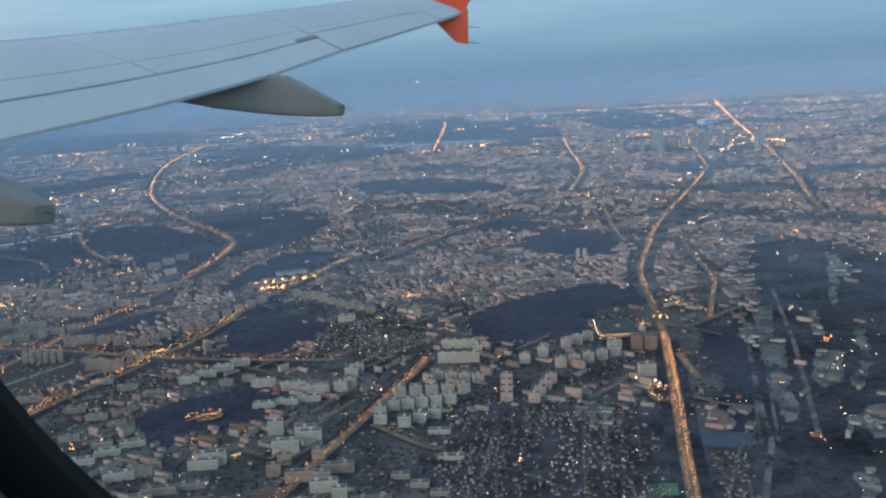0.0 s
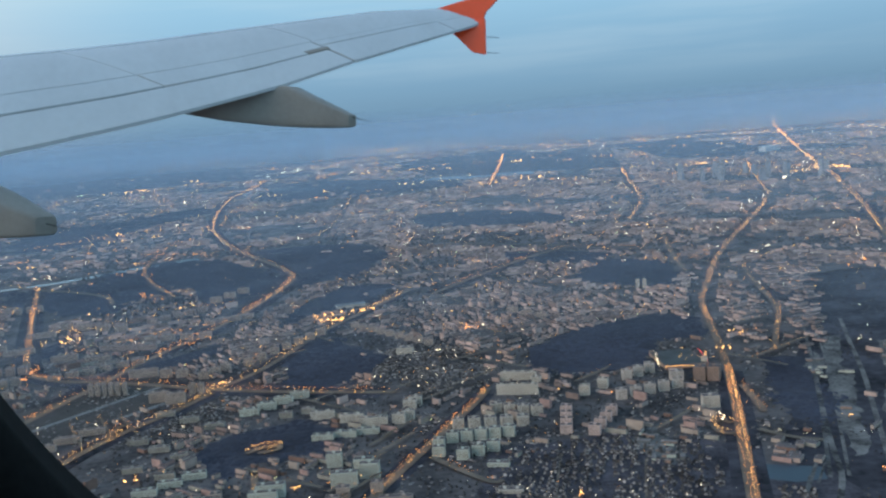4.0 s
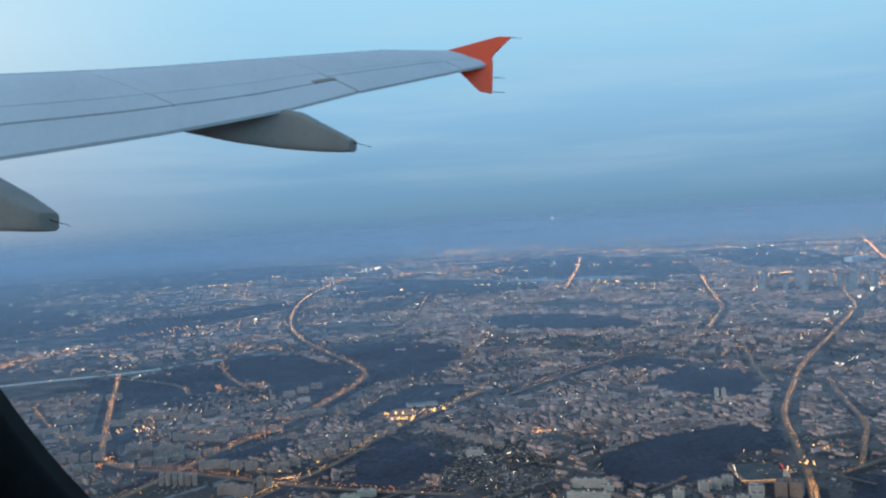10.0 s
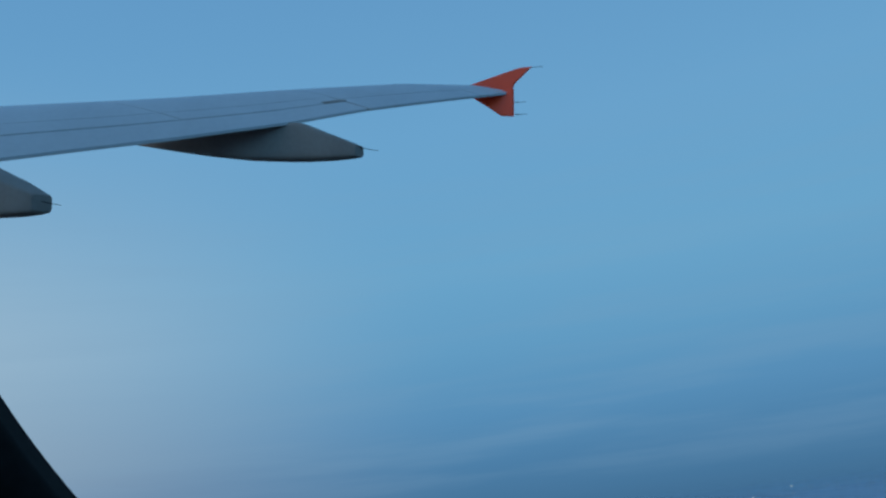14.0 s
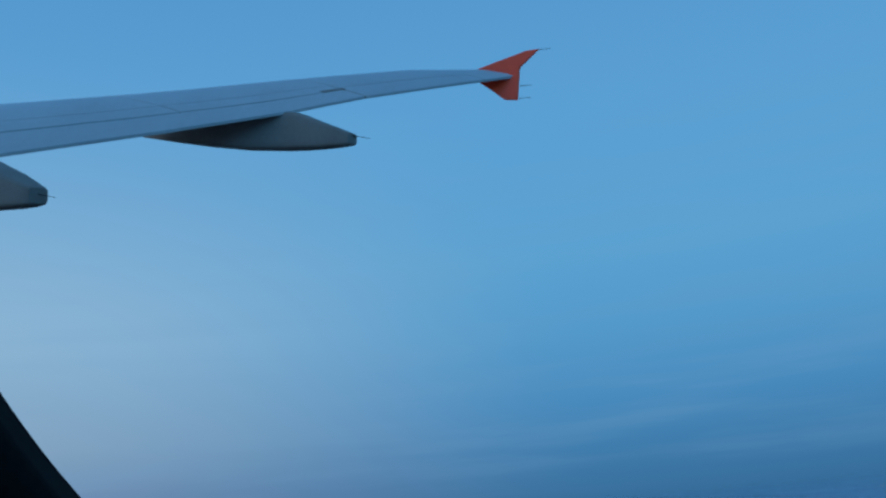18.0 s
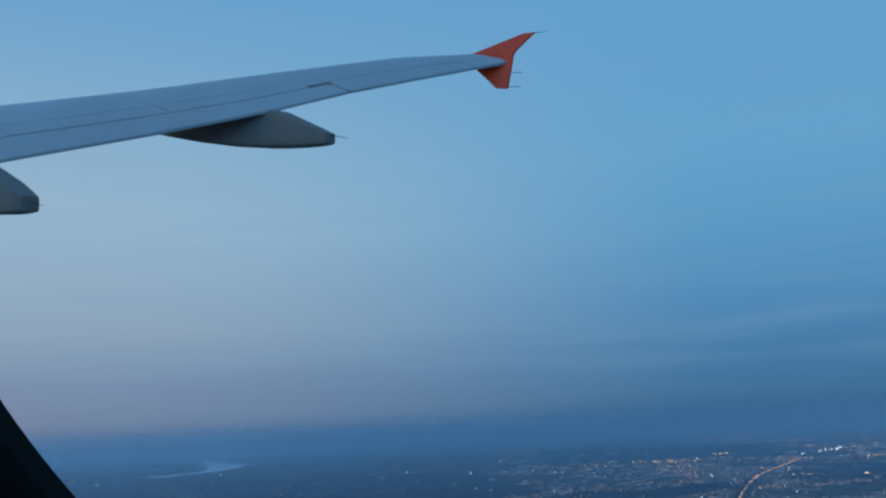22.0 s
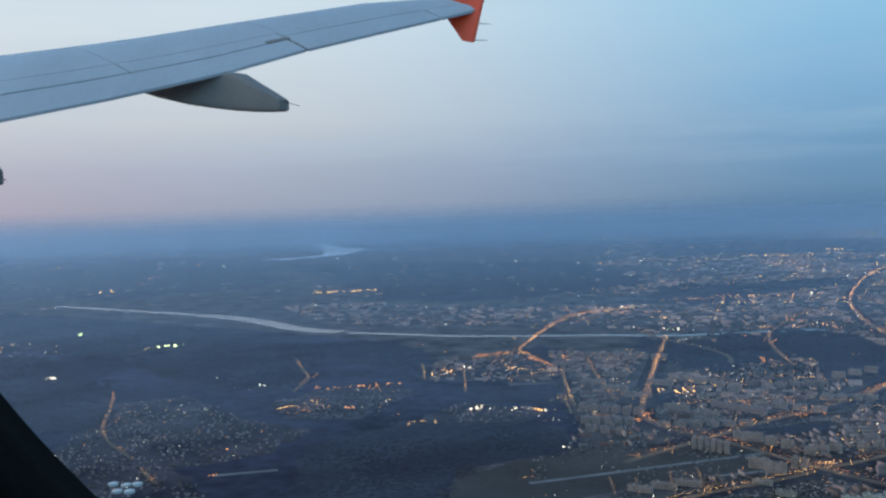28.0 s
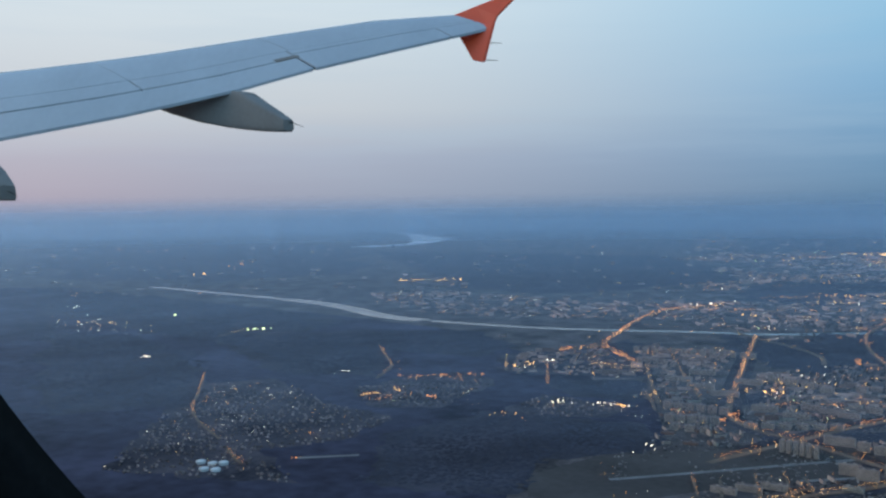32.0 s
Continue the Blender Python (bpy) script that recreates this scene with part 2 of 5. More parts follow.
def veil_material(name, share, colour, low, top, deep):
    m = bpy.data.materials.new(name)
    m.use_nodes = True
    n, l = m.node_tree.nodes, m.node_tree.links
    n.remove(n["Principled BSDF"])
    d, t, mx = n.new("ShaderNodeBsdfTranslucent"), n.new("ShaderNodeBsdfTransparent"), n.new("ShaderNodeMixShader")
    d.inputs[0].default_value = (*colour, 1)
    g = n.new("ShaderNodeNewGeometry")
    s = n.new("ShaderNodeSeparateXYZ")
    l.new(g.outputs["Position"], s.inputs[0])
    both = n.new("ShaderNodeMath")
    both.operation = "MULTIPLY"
    # haze painted on the shell by height: it grows for deeper air, then thins out above
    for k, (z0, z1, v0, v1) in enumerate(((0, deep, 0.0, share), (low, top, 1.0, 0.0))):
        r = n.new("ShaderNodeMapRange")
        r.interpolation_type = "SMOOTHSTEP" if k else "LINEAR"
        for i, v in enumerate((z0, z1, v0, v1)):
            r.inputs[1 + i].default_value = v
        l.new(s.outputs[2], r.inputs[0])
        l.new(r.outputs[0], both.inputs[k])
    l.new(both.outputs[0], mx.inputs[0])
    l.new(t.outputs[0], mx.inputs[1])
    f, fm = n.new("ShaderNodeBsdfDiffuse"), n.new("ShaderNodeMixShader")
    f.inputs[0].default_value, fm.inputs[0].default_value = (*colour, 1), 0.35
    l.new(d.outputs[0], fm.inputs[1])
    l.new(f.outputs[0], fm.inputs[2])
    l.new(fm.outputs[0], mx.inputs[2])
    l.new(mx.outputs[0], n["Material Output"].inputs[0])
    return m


# ---- building blocks ----
def mesh_object(name, verts, faces, mats, index=None, parent=None, label="", smooth=False):
    me = bpy.data.meshes.new(name)
    me.from_pydata([tuple(v) for v in verts], [], [tuple(f) for f in faces])
    for m in (mats if isinstance(mats, (list, tuple)) else [mats]):
        me.materials.append(m)
    if index is not None:
        me.polygons.foreach_set("material_index", list(index))
    if smooth:
        me.polygons.foreach_set("use_smooth", [True] * len(me.polygons))
    me.update()
    ob = new(name, me)
    if parent is not None:
        ob.parent = parent
    if label:
        tagged(ob, label)
    return ob


def inside(poly, x, y):
    p = np.array(poly, float)
    q = np.roll(p, -1, 0)
    x, y = np.asarray(x, float), np.asarray(y, float)
    hit = np.zeros(x.shape, bool)
    for (x0, y0), (x1, y1) in zip(p, q):
        if y0 == y1:
            continue
        hit ^= ((y0 > y) != (y1 > y)) & (x < (x1 - x0) * (y - y0) / (y1 - y0) + x0)
    return hit


def uneven_outline(poly, reach, grain):
    """The outline with an uneven natural edge: swings of some metres over a length of some metres."""
    p = np.array(poly, float)
    out = []
    for (x0, y0), (x1, y1) in zip(p, np.roll(p, -1, 0)):
        n = int(min(24, max(2, math.dist((x0, y0), (x1, y1)) / grain * 2)))
        for k in range(n):
            u, w = x0 + (x1 - x0) * k / n, y0 + (y1 - y0) * k / n
            q = Vector((u / grain, w / grain, 2.3))
            out.append((u + reach * noise.noise(q), w + reach * noise.noise(q + Vector((5.1, 3.7, 1.9)))))
    return out


def resample(points, step):
    p = np.array(points, float)
    # smooth the corners, then walk along at even steps
    for _ in range(2):
        a, b = p[:-1] * 0.75 + p[1:] * 0.25, p[:-1] * 0.25 + p[1:] * 0.75
        p = np.vstack([p[:1], np.stack([a, b], 1).reshape(-1, 2), p[-1:]])
    d = np.concatenate([[0], np.cumsum(np.hypot(*np.diff(p, axis=0).T))])
    s = np.arange(0, d[-1], step)
    return np.stack([np.interp(s, d, p[:, 0]), np.interp(s, d, p[:, 1])], 1)


def ribbon(points, width, z):
    p = resample(points, max(3.0, width * 0.7))
    t = np.gradient(p, axis=0)
    t /= np.hypot(t[:, 0], t[:, 1])[:, None] + 1e-9
    w = (width if np.ndim(width) == 0 else width) / 2
    n = np.stack([-t[:, 1], t[:, 0]], 1) * w
    v = [(*q, z) for q in np.stack([p + n, p - n], 1).reshape(-1, 2)]
    f = [(2 * i, 2 * i + 1, 2 * i + 3, 2 * i + 2) for i in range(len(p) - 1)]
    return v, f


OCT = np.array([(1, 0, 0), (-1, 0, 0), (0, 1, 0), (0, -1, 0), (0, 0, 1), (0, 0, -1)], float)
OCT_F = [(0, 2, 4), (2, 1, 4), (1, 3, 4), (3, 0, 4), (2, 0, 5), (1, 2, 5), (3, 1, 5), (0, 3, 5)]


def bulbs(name, centres, sizes, mat, label, category="street lamps"):
    c, s = np.asarray(centres, float), np.asarray(sizes, float)
    v = (c[:, None, :] + OCT[None] * s[:, None, None]).reshape(-1, 3)
    f = [tuple(6 * i + k for k in t) for i in range(len(c)) for t in OCT_F]
    ob = mesh_object(name, v.tolist(), f, mat)
    return tagged(ob, label, category, kind="stuff")


rng = np.random.default_rng(7)
road_lines = []
COLOUR_WORD = {"o": "orange sodium", "y": "warm yellow", "w": "white", "g": "greenish white", "r": "red"}


def road(name, width, spacing, bright, colour, points, belt=0.0):
    v, f = ribbon(points, width, 0.25 + 0.02 * len(road_lines))
    ob = mesh_object("road", v, f, M_ASPHALT)
    tagged(ob, "lamp-tinted asphalt " + name.replace("_", " ") + " lit by street lamps", "road", kind="structure")
    if belt >= 4:
        v, f = ribbon(points, width + belt * 1.5, 0.1013 + 0.003 * len(road_lines))
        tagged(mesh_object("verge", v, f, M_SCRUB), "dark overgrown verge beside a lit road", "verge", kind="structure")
    road_lines.append((resample(points, 4.0), width, belt))
    far = np.hypot(*np.mean(points, axis=0))
    p = resample(points, spacing * (0.15 if far < 700 else 0.20))
    t = np.gradient(p, axis=0)
    t /= np.hypot(t[:, 0], t[:, 1])[:, None] + 1e-9
    n = np.stack([-t[:, 1], t[:, 0]], 1)
    side = np.where(np.arange(len(p)) % 2 == 0, 1.0, -1.0) * width * 0.24
    keep = rng.random(len(p)) < 0.55 + 0.4 * min(bright, 1)
    p = (p + n * side[:, None] + rng.normal(0, width * 0.1, p.shape))[keep]
    r = np.hypot(p[:, 0], p[:, 1])
    size = np.where(r > 800, 0.00023, np.where(r > 400, 0.00030, 0.00032)) * (r + 80) * bright ** 0.35 * rng.uniform(0.35, 1.15, len(p)) ** 1.2
    bulbs("street_lamp_row", np.column_stack([p, 2.2 + size]), size, M_LAMP[colour], "row of glowing " + COLOUR_WORD[colour] + " street lamps along a road")
    # headlamps of cars along the carriageway
    c = resample(points, spacing * 0.5)
    c = c[rng.random(len(c)) < 0.5 * bright] + rng.normal(0, width * 0.16, (1, 2))
    if len(c) > 2:
        rc = np.hypot(c[:, 0], c[:, 1])
        sc = 0.0003 * (rc + 80) * rng.uniform(0.6, 1.3, len(c))
        bulbs("headlamp_row", np.column_stack([c, 0.5 + sc]), sc, M_LAMP["y"], "warm headlamps of cars on the road", "headlamps")


def lamp_field(a, b, count, colour, bright):
    a, b = np.array(a, float), np.array(b, float)
    t = rng.random(count)
    d = b - a
    n = np.array([-d[1], d[0]]) / (np.hypot(*d) + 1e-9)
    r0 = np.hypot(*a)
    p = a + d * t[:, None] + n * rng.normal(0, 0.004 * r0 + 0.5, count)[:, None]
    r = np.hypot(p[:, 0], p[:, 1])
    size = 0.00044 * (r + 60) * np.interp(r, [900, 1800], [1.0, 1.12]) * np.sqrt(bright) * rng.uniform(0.5, 1.5, count)
    bulbs("lamp_cluster", np.column_stack([p, 1.2 + size]), size, M_LAMP[colour], "cluster of " + COLOUR_WORD[colour] + " lamps between buildings", "lamps")


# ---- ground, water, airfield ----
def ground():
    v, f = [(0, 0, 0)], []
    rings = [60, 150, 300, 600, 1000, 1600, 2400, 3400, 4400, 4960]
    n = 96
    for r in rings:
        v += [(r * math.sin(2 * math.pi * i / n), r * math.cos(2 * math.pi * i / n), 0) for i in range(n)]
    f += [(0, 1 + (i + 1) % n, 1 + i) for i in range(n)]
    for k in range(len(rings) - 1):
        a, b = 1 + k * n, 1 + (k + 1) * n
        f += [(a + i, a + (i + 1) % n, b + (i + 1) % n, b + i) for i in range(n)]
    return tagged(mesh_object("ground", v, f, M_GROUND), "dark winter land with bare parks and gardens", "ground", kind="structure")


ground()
RIVER = [(-1322, 768), (-1172, 772), (-994, 775), (-897, 769), (-828, 748), (-750, 719), (-682, 724), (-614, 736), (-553, 750), (-502, 774), (-428, 817), (-365, 839), (-312, 896), (-255, 941)]
RIVER_SOUTH = [(-411, 1848), (-300, 1844), (-170, 1868), (-36, 1859), (116, 1813), (289, 1888)]
LAKE = [(-2136, 1885), (-2111, 1986), (-2119, 2122), (-2266, 2290), (-2661, 2664), (-3147, 3054), (-2902, 2931), (-2539, 2670), (-2354, 2585), (-2168, 2342), (-2076, 2164), (-2047, 2030), (-2035, 1904)]
AIRFIELD = [(-255, 339), (-250, 387), (-217, 429), (-173, 479), (-164, 493), (-142, 430), (-151, 418), (-183, 373), (-202, 334), (-236, 314)]
RAIL_STRIP = [(198, 493), (182, 442), (168, 396), (155, 359), (140, 316), (130, 287)]
SCRUB = [(185, 582), (224, 619), (314, 640), (330, 576), (240, 410), (137, 237), (97, 218), (74, 223), (92, 262), (108, 318), (122, 345), (134, 395), (160, 450), (185, 492)]
GARDENS = [(0, 216), (-2, 292), (5, 336), (26, 338), (35, 342), (56, 342), (88, 324), (86, 300), (110, 292), (116, 276), (104, 216)]
POND = [(91, 304), (111, 297), (109, 287), (99, 286), (88, 292)]
FARMS = [(-1500, 640), (-1120, 660), (-809, 700), (-612, 687), (-496, 625), (-420, 600), (-372, 560), (-322, 532), (-255, 459), (-249, 419), (-270, 346), (-244, 321), (-210, 240), (-300, 120), (-700, 60), (-1600, 300)]
VILLAGES = [[(-408, 214), (-472, 274), (-564, 362), (-540, 416), (-445, 381), (-384, 379), (-368, 330), (-383, 284), (-323, 264)], [(-425, 391), (-470, 427), (-466, 495), (-439, 526), (-409, 497), (-385, 420)],
            [(-340, 409), (-299, 462), (-298, 498), (-359, 488)], [(-484, 595), (-447, 689), (-353, 605), (-345, 575), (-433, 538)]]
TOWERS = [(-22, 325), (-18, 372), (5, 392), (44, 408), (66, 420), (100, 416), (96, 372), (60, 352), (40, 336), (12, 326)]
RUNWAYS = [[(-224, 357), (-202, 389), (-181, 421), (-153, 462)], [(-160, 409), (-139, 435)], [(-165, 451), (-145, 446)], [(-358, 289), (-338, 314)]]


def sheet(name, poly, z, mat, label, category):
    bm = bmesh.new()
    bm.faces.new([bm.verts.new((x, y, z)) for x, y in poly])
    bmesh.ops.triangulate(bm, faces=bm.faces[:])
    bmesh.ops.recalc_face_normals(bm, faces=bm.faces[:])
    me = bpy.data.meshes.new(name)
    bm.to_mesh(me)
    bm.free()
    me.materials.append(mat)
    return tagged(new(name, me), label, category, kind="structure")


def strip(name, points, width, z, mat, label, category):
    v, f = ribbon(points, width, z)
    return tagged(mesh_object(name, v, f, mat), label, category, kind="structure")


strip("water", RIVER[:3], 17, 0.10, M_WATER, "wide grey river reflecting the evening sky", "river")
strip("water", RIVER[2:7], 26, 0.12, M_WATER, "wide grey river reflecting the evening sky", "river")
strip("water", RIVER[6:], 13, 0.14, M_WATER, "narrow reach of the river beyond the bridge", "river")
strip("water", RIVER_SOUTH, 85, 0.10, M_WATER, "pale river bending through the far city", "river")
sheet("water", LAKE, 0.10, M_SKY_LAKE, "pale winding lake in the far haze", "lake")
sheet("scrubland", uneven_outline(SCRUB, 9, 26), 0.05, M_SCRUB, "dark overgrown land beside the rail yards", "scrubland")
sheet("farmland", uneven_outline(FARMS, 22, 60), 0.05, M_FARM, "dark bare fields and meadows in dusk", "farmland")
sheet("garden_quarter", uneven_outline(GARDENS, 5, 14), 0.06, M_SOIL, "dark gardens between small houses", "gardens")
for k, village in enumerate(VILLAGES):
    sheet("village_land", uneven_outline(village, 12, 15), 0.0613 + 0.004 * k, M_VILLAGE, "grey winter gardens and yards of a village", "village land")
sheet("airfield", AIRFIELD, 0.12, M_FIELD, "flat grey-green grass of a small airfield", "airfield")
sheet("water", POND, 0.10, M_POND, "small dark pond between houses and railway", "pond")
sheet("sports_pitch", [(65, 256), (67, 264), (75, 263), (73, 255)], 0.13, M_PITCH, "small green sports pitch between the gardens", "pitch")
for lane in ([(16, 220), (19, 250), (23, 290), (30, 330)], [(40, 218), (45, 250), (52, 290), (58, 318)], [(55, 216), (60, 236), (66, 262)], [(4, 300), (30, 282), (44, 262)], [(4, 268), (22, 258), (36, 240), (52, 232)], [(86, 226), (94, 254), (101, 280)]):
    strip("lane", lane, 0.9, 0.11, M_ASPHALT, "narrow dark lane between garden houses", "lane")
for run in RUNWAYS:
    strip("runway", run, 3.2, 0.2, M_CONCRETE, "worn pale concrete runway strip across the grass", "runway")
YARDS = [
    [(176, 460), (184, 459), (165, 410), (162, 392), (148, 354), (137, 320), (131, 306), (125, 304), (133, 337), (149, 386)],
    [(150, 414), (161, 433), (159, 417), (149, 389), (146, 396)],
    [(161, 363), (172, 380), (182, 380), (163, 340), (153, 335), (153, 346)],
    [(201, 410), (205, 406), (184, 357), (175, 343), (164, 333), (165, 339), (178, 355), (188, 376)],
    [(145, 301), (154, 309), (164, 315), (171, 312), (154, 285), (146, 284), (148, 293)],
    [(266, 574), (269, 567), (259, 530), (249, 509), (243, 511), (217, 456), (209, 449)],
    [(196, 445), (199, 443), (184, 400), (181, 403)],
    [(128, 260), (134, 261), (124, 238), (122, 242), (126, 252)],
    [(56, 337), (68, 348), (72, 316), (65, 307), (58, 319)],
]
for k, yard in enumerate(YARDS):
    sheet("freight_yard", uneven_outline(yard, 2.6, 6), 0.08 + 0.01 * k, M_GRAVEL, "pale gravel and concrete freight yard", "yard")
strip("rail_yard", [(81, 215), (89, 232), (103, 264), (115, 289), (120, 310), (133, 352), (154, 416)], 2.0, 0.20, M_GRAVEL, "pale track bed of a railway line", "railway")
strip("rail_yard", [(71, 217), (82, 241), (95, 270), (111, 301)], 1.2, 0.21, M_GRAVEL, "pale track bed of a railway line", "railway")
strip("rail_yard", [(105, 284), (116, 305)], 0.8, 0.22, M_GRAVEL, "pale track bed of a railway line", "railway")
strip("rail_yard", [(93, 266), (105, 291)], 0.8, 0.23, M_GRAVEL, "pale track bed of a railway line", "railway")
for off, wid in ((0, 2.0), (-14, 1.2), (-20, 1.4)):
    strip("rail_yard", [(u + off, v) for u, v in RAIL_STRIP], wid, 0.1 + wid * 0.01, M_GRAVEL, "grey gravel strip of a rail yard", "rail yard")

# ---- roads and their lamps ----
road("expressway", 3.6, 11, 0.55, "o", [(-425, 2222), (-415, 1924), (-403, 1714), (-358, 1433), (-314, 1223), (-268, 1076), (-220, 958), (-174, 868), (-147, 809), (-136, 770)], 8)
road("expressway_west", 4.3, 8, 0.8, "o", [(-136, 770), (-137, 723), (-145, 663), (-153, 612), (-166, 564), (-179, 522), (-187, 486), (-196, 447), (-204, 410)], 11)
road("ring_north", 4.0, 8, 0.6, "o", [(-371, 824), (-321, 697), (-283, 603), (-254, 531), (-239, 503)], 8)
road("ring_road", 4.3, 7, 0.9, "o", [(-239, 503), (-216, 484), (-197, 480), (-160, 464), (-124, 446), (-92, 434), (-59, 425), (-32, 418)], 8)
road("mall_road", 3.7, 8, 0.7, "y", [(-124, 446), (-112, 466), (-102, 493), (-93, 533), (-83, 567), (-61, 617), (-37, 677)], 6)
road("avenue_mid", 3.7, 10, 0.9, "o", [(-20, 654), (5, 697), (33, 745), (64, 792), (98, 829), (123, 800), (157, 782)], 8)
road("avenue_cross", 3.7, 16, 0.5, "o", [(-12, 909), (30, 882), (65, 851), (98, 829)], 6)
road("trunk_road", 4.4, 3.8, 1.7, "o", [(68, 218), (72, 234), (78, 258), (84, 284), (89, 304), (97, 336), (104, 365), (110, 391), (116, 417)], 5)
road("trunk_road", 4.0, 8, 0.6, "o", [(116, 417), (127, 473), (136, 529), (145, 571), (164, 623), (189, 697), (227, 788), (277, 895), (333, 1022), (371, 1112)], 3)
road("trunk_side", 5, 14, 0.6, "o", [(371, 1112), (419, 1295), (470, 1490), (532, 1704)])
road("trunk_end", 5, 14, 0.5, "o", [(367, 1100), (396, 1102)])
road("far_avenue", 6.2, 17, 1.1, "o", [(1143, 3350), (881, 2499), (724, 1991), (624, 1650), (560, 1427), (499, 1227), (462, 1107), (421, 978), (370, 832), (341, 745)])
road("station_road", 3.7, 5, 0.8, "y", [(-163, 350), (-160, 363), (-155, 376), (-146, 396), (-138, 407), (-131, 423), (-123, 443)], 6)
road("estate_road", 3.7, 5, 0.9, "o", [(-48, 267), (-43, 280), (-36, 299), (-29, 318), (-23, 333), (-15, 353), (-7, 374), (2, 396), (7, 413)], 4)
road("bridge_street", 5.6, 16, 0.8, "o", [(63, 1571), (87, 1841), (126, 2269), (151, 2640)], 4)
road("old_street", 5, 16, 0.8, "o", [(178, 968), (205, 1064), (232, 1156), (251, 1283), (275, 1476), (314, 1730)], 3)
road("works_road", 3.1, 10, 0.45, "o", [(148, 448), (161, 483), (176, 521), (184, 567), (190, 614), (201, 667)], 2)
road("depot_road", 3.1, 7, 0.7, "o", [(114, 390), (113, 371), (111, 352)])
road("west_road", 3.7, 14, 0.25, "o", [(-416, 858), (-364, 807), (-326, 786), (-280, 745), (-265, 708)])
road("garden_road", 2.5, 7, 0.7, "y", [(-77, 305), (-81, 326)])
road("market_loop", 2.5, 6, 1.3, "y", [(-89, 350), (-85, 356), (-76, 357), (-77, 351), (-85, 350)])
road("cross_lane", 2.5, 8, 0.7, "o", [(-17, 331), (-6, 315), (5, 301), (8, 307)])
road("slip_loop", 2.5, 5, 1.2, "y", [(95, 333), (89, 332), (88, 343), (92, 349), (97, 342)])
road("freight_lane", 2.5, 14, 0.7, "w", [(103, 335), (111, 324), (121, 319)])
road("park_street", 3.7, 14, 0.4, "o", [(185, 844), (171, 763), (162, 694), (159, 658)], 2)
road("hill_street", 3.1, 16, 0.3, "o", [(-155, 1007), (-153, 1092), (-145, 1162), (-165, 1541)])
road("palace_street", 5, 16, 0.8, "o", [(-55, 1267), (-21, 1292), (7, 1341), (36, 1375)])
road("north_bridge", 3.1, 5, 1.0, "o", [(-451, 697), (-470, 743), (-505, 830), (-524, 889), (-541, 956), (-529, 994), (-515, 1052)])
road("bridge_link", 2.7, 6, 0.8, "o", [(-462, 643), (-446, 665), (-451, 697), (-408, 654), (-371, 624)])
road("estate_gate", 2.7, 7, 1.6, "y", [(-400, 604), (-377, 605), (-358, 613)])
road("estate_edge", 2.3, 12, 0.45, "y", [(-358, 613), (-331, 572), (-308, 538), (-287, 508)])
road("estate_street", 2.3, 9, 0.4, "o", [(-371, 673), (-330, 614), (-298, 568), (-272, 534)])
road("village_road", 1.9, 13, 0.7, "o", [(-591, 388), (-534, 347), (-498, 318), (-463, 300), (-436, 291), (-416, 284)])
road("village_end", 1.9, 9, 0.8, "o", [(-398, 276), (-376, 266), (-365, 263)])
road("forest_road", 1.9, 13, 0.7, "o", [(-583, 557), (-545, 527), (-510, 501), (-495, 478), (-481, 456)])
road("lido_road", 2.3, 16, 0.6, "y", [(-756, 511), (-769, 535), (-776, 555)])
road("steel_street", 1.9, 9, 0.6, "y", [(-474, 592), (-431, 539)])
road("mill_street", 1.9, 9, 0.5, "o", [(-422, 577), (-374, 513)])
road("far_loop", 5.6, 18, 0.8, "o", [(-736, 921), (-772, 980), (-775, 1001)])
road("curved_road", 3.1, 13, 0.6, "o", [(-320, 1074), (-311, 989), (-303, 925), (-294, 875), (-265, 801), (-239, 751), (-220, 718)])
for a, b in (((-198, 383), (-181, 357)), ((-186, 386), (-173, 362)), ((-178, 403), (-160, 370)), ((-168, 412), (-149, 376)), ((-159, 412), (-141, 382))):
    road("garden_lane", 1.2, 9, 0.3, "o", [a, ((a[0] + b[0]) / 2, (a[1] + b[1]) / 2), b])
road("field_lane", 2.5, 9, 0.4, "o", [(-153, 380), (-154, 391), (-152, 400)])
for a, b, count, colour, bright in (((-560, 380), (-470, 300), 14, "o", 0.25), ((-470, 330), (-400, 275), 12, "w", 0.2), ((-430, 360), (-385, 300), 10, "o", 0.2), ((-1180, 560), (-960, 500), 9, "w", 0.3),
                                    ((-1350, 640), (-1180, 600), 7, "o", 0.3), ((-620, 480), (-500, 440), 8, "w", 0.15), ((-520, 520), (-440, 440), 12, "o", 0.25), ((-390, 440), (-320, 420), 10, "o", 0.2)):
    lamp_field(a, b, count, colour, bright)
lamp_field((-97, 598), (-58, 611), 26, "y", 1.6)
lamp_field((-299, 3688), (-113, 3698), 40, "y", 1.5)
lamp_field((-90, 582), (-76, 585), 20, "y", 1.2)
lamp_field((-795, 2182), (-642, 2192), 24, "y", 0.9)
lamp_field((-692, 2473), (-649, 2476), 8, "y", 1.5)
lamp_field((-474, 2268), (-401, 2702), 18, "w", 1)
lamp_field((-313, 2279), (11, 2158), 28, "y", 0.8)
lamp_field((91, 435), (114, 437), 22, "y", 1.3)
lamp_field((-3, 534), (7, 539), 14, "o", 1.3)
lamp_field((563, 1467), (579, 1381), 26, "y", 1.5)
lamp_field((488, 1368), (577, 1438), 16, "y", 1.2)
lamp_field((393, 1647), (460, 1694), 16, "y", 1.1)
lamp_field((136, 483), (139, 474), 9, "y", 1.3)
lamp_field((123, 451), (126, 445), 6, "y", 1.2)
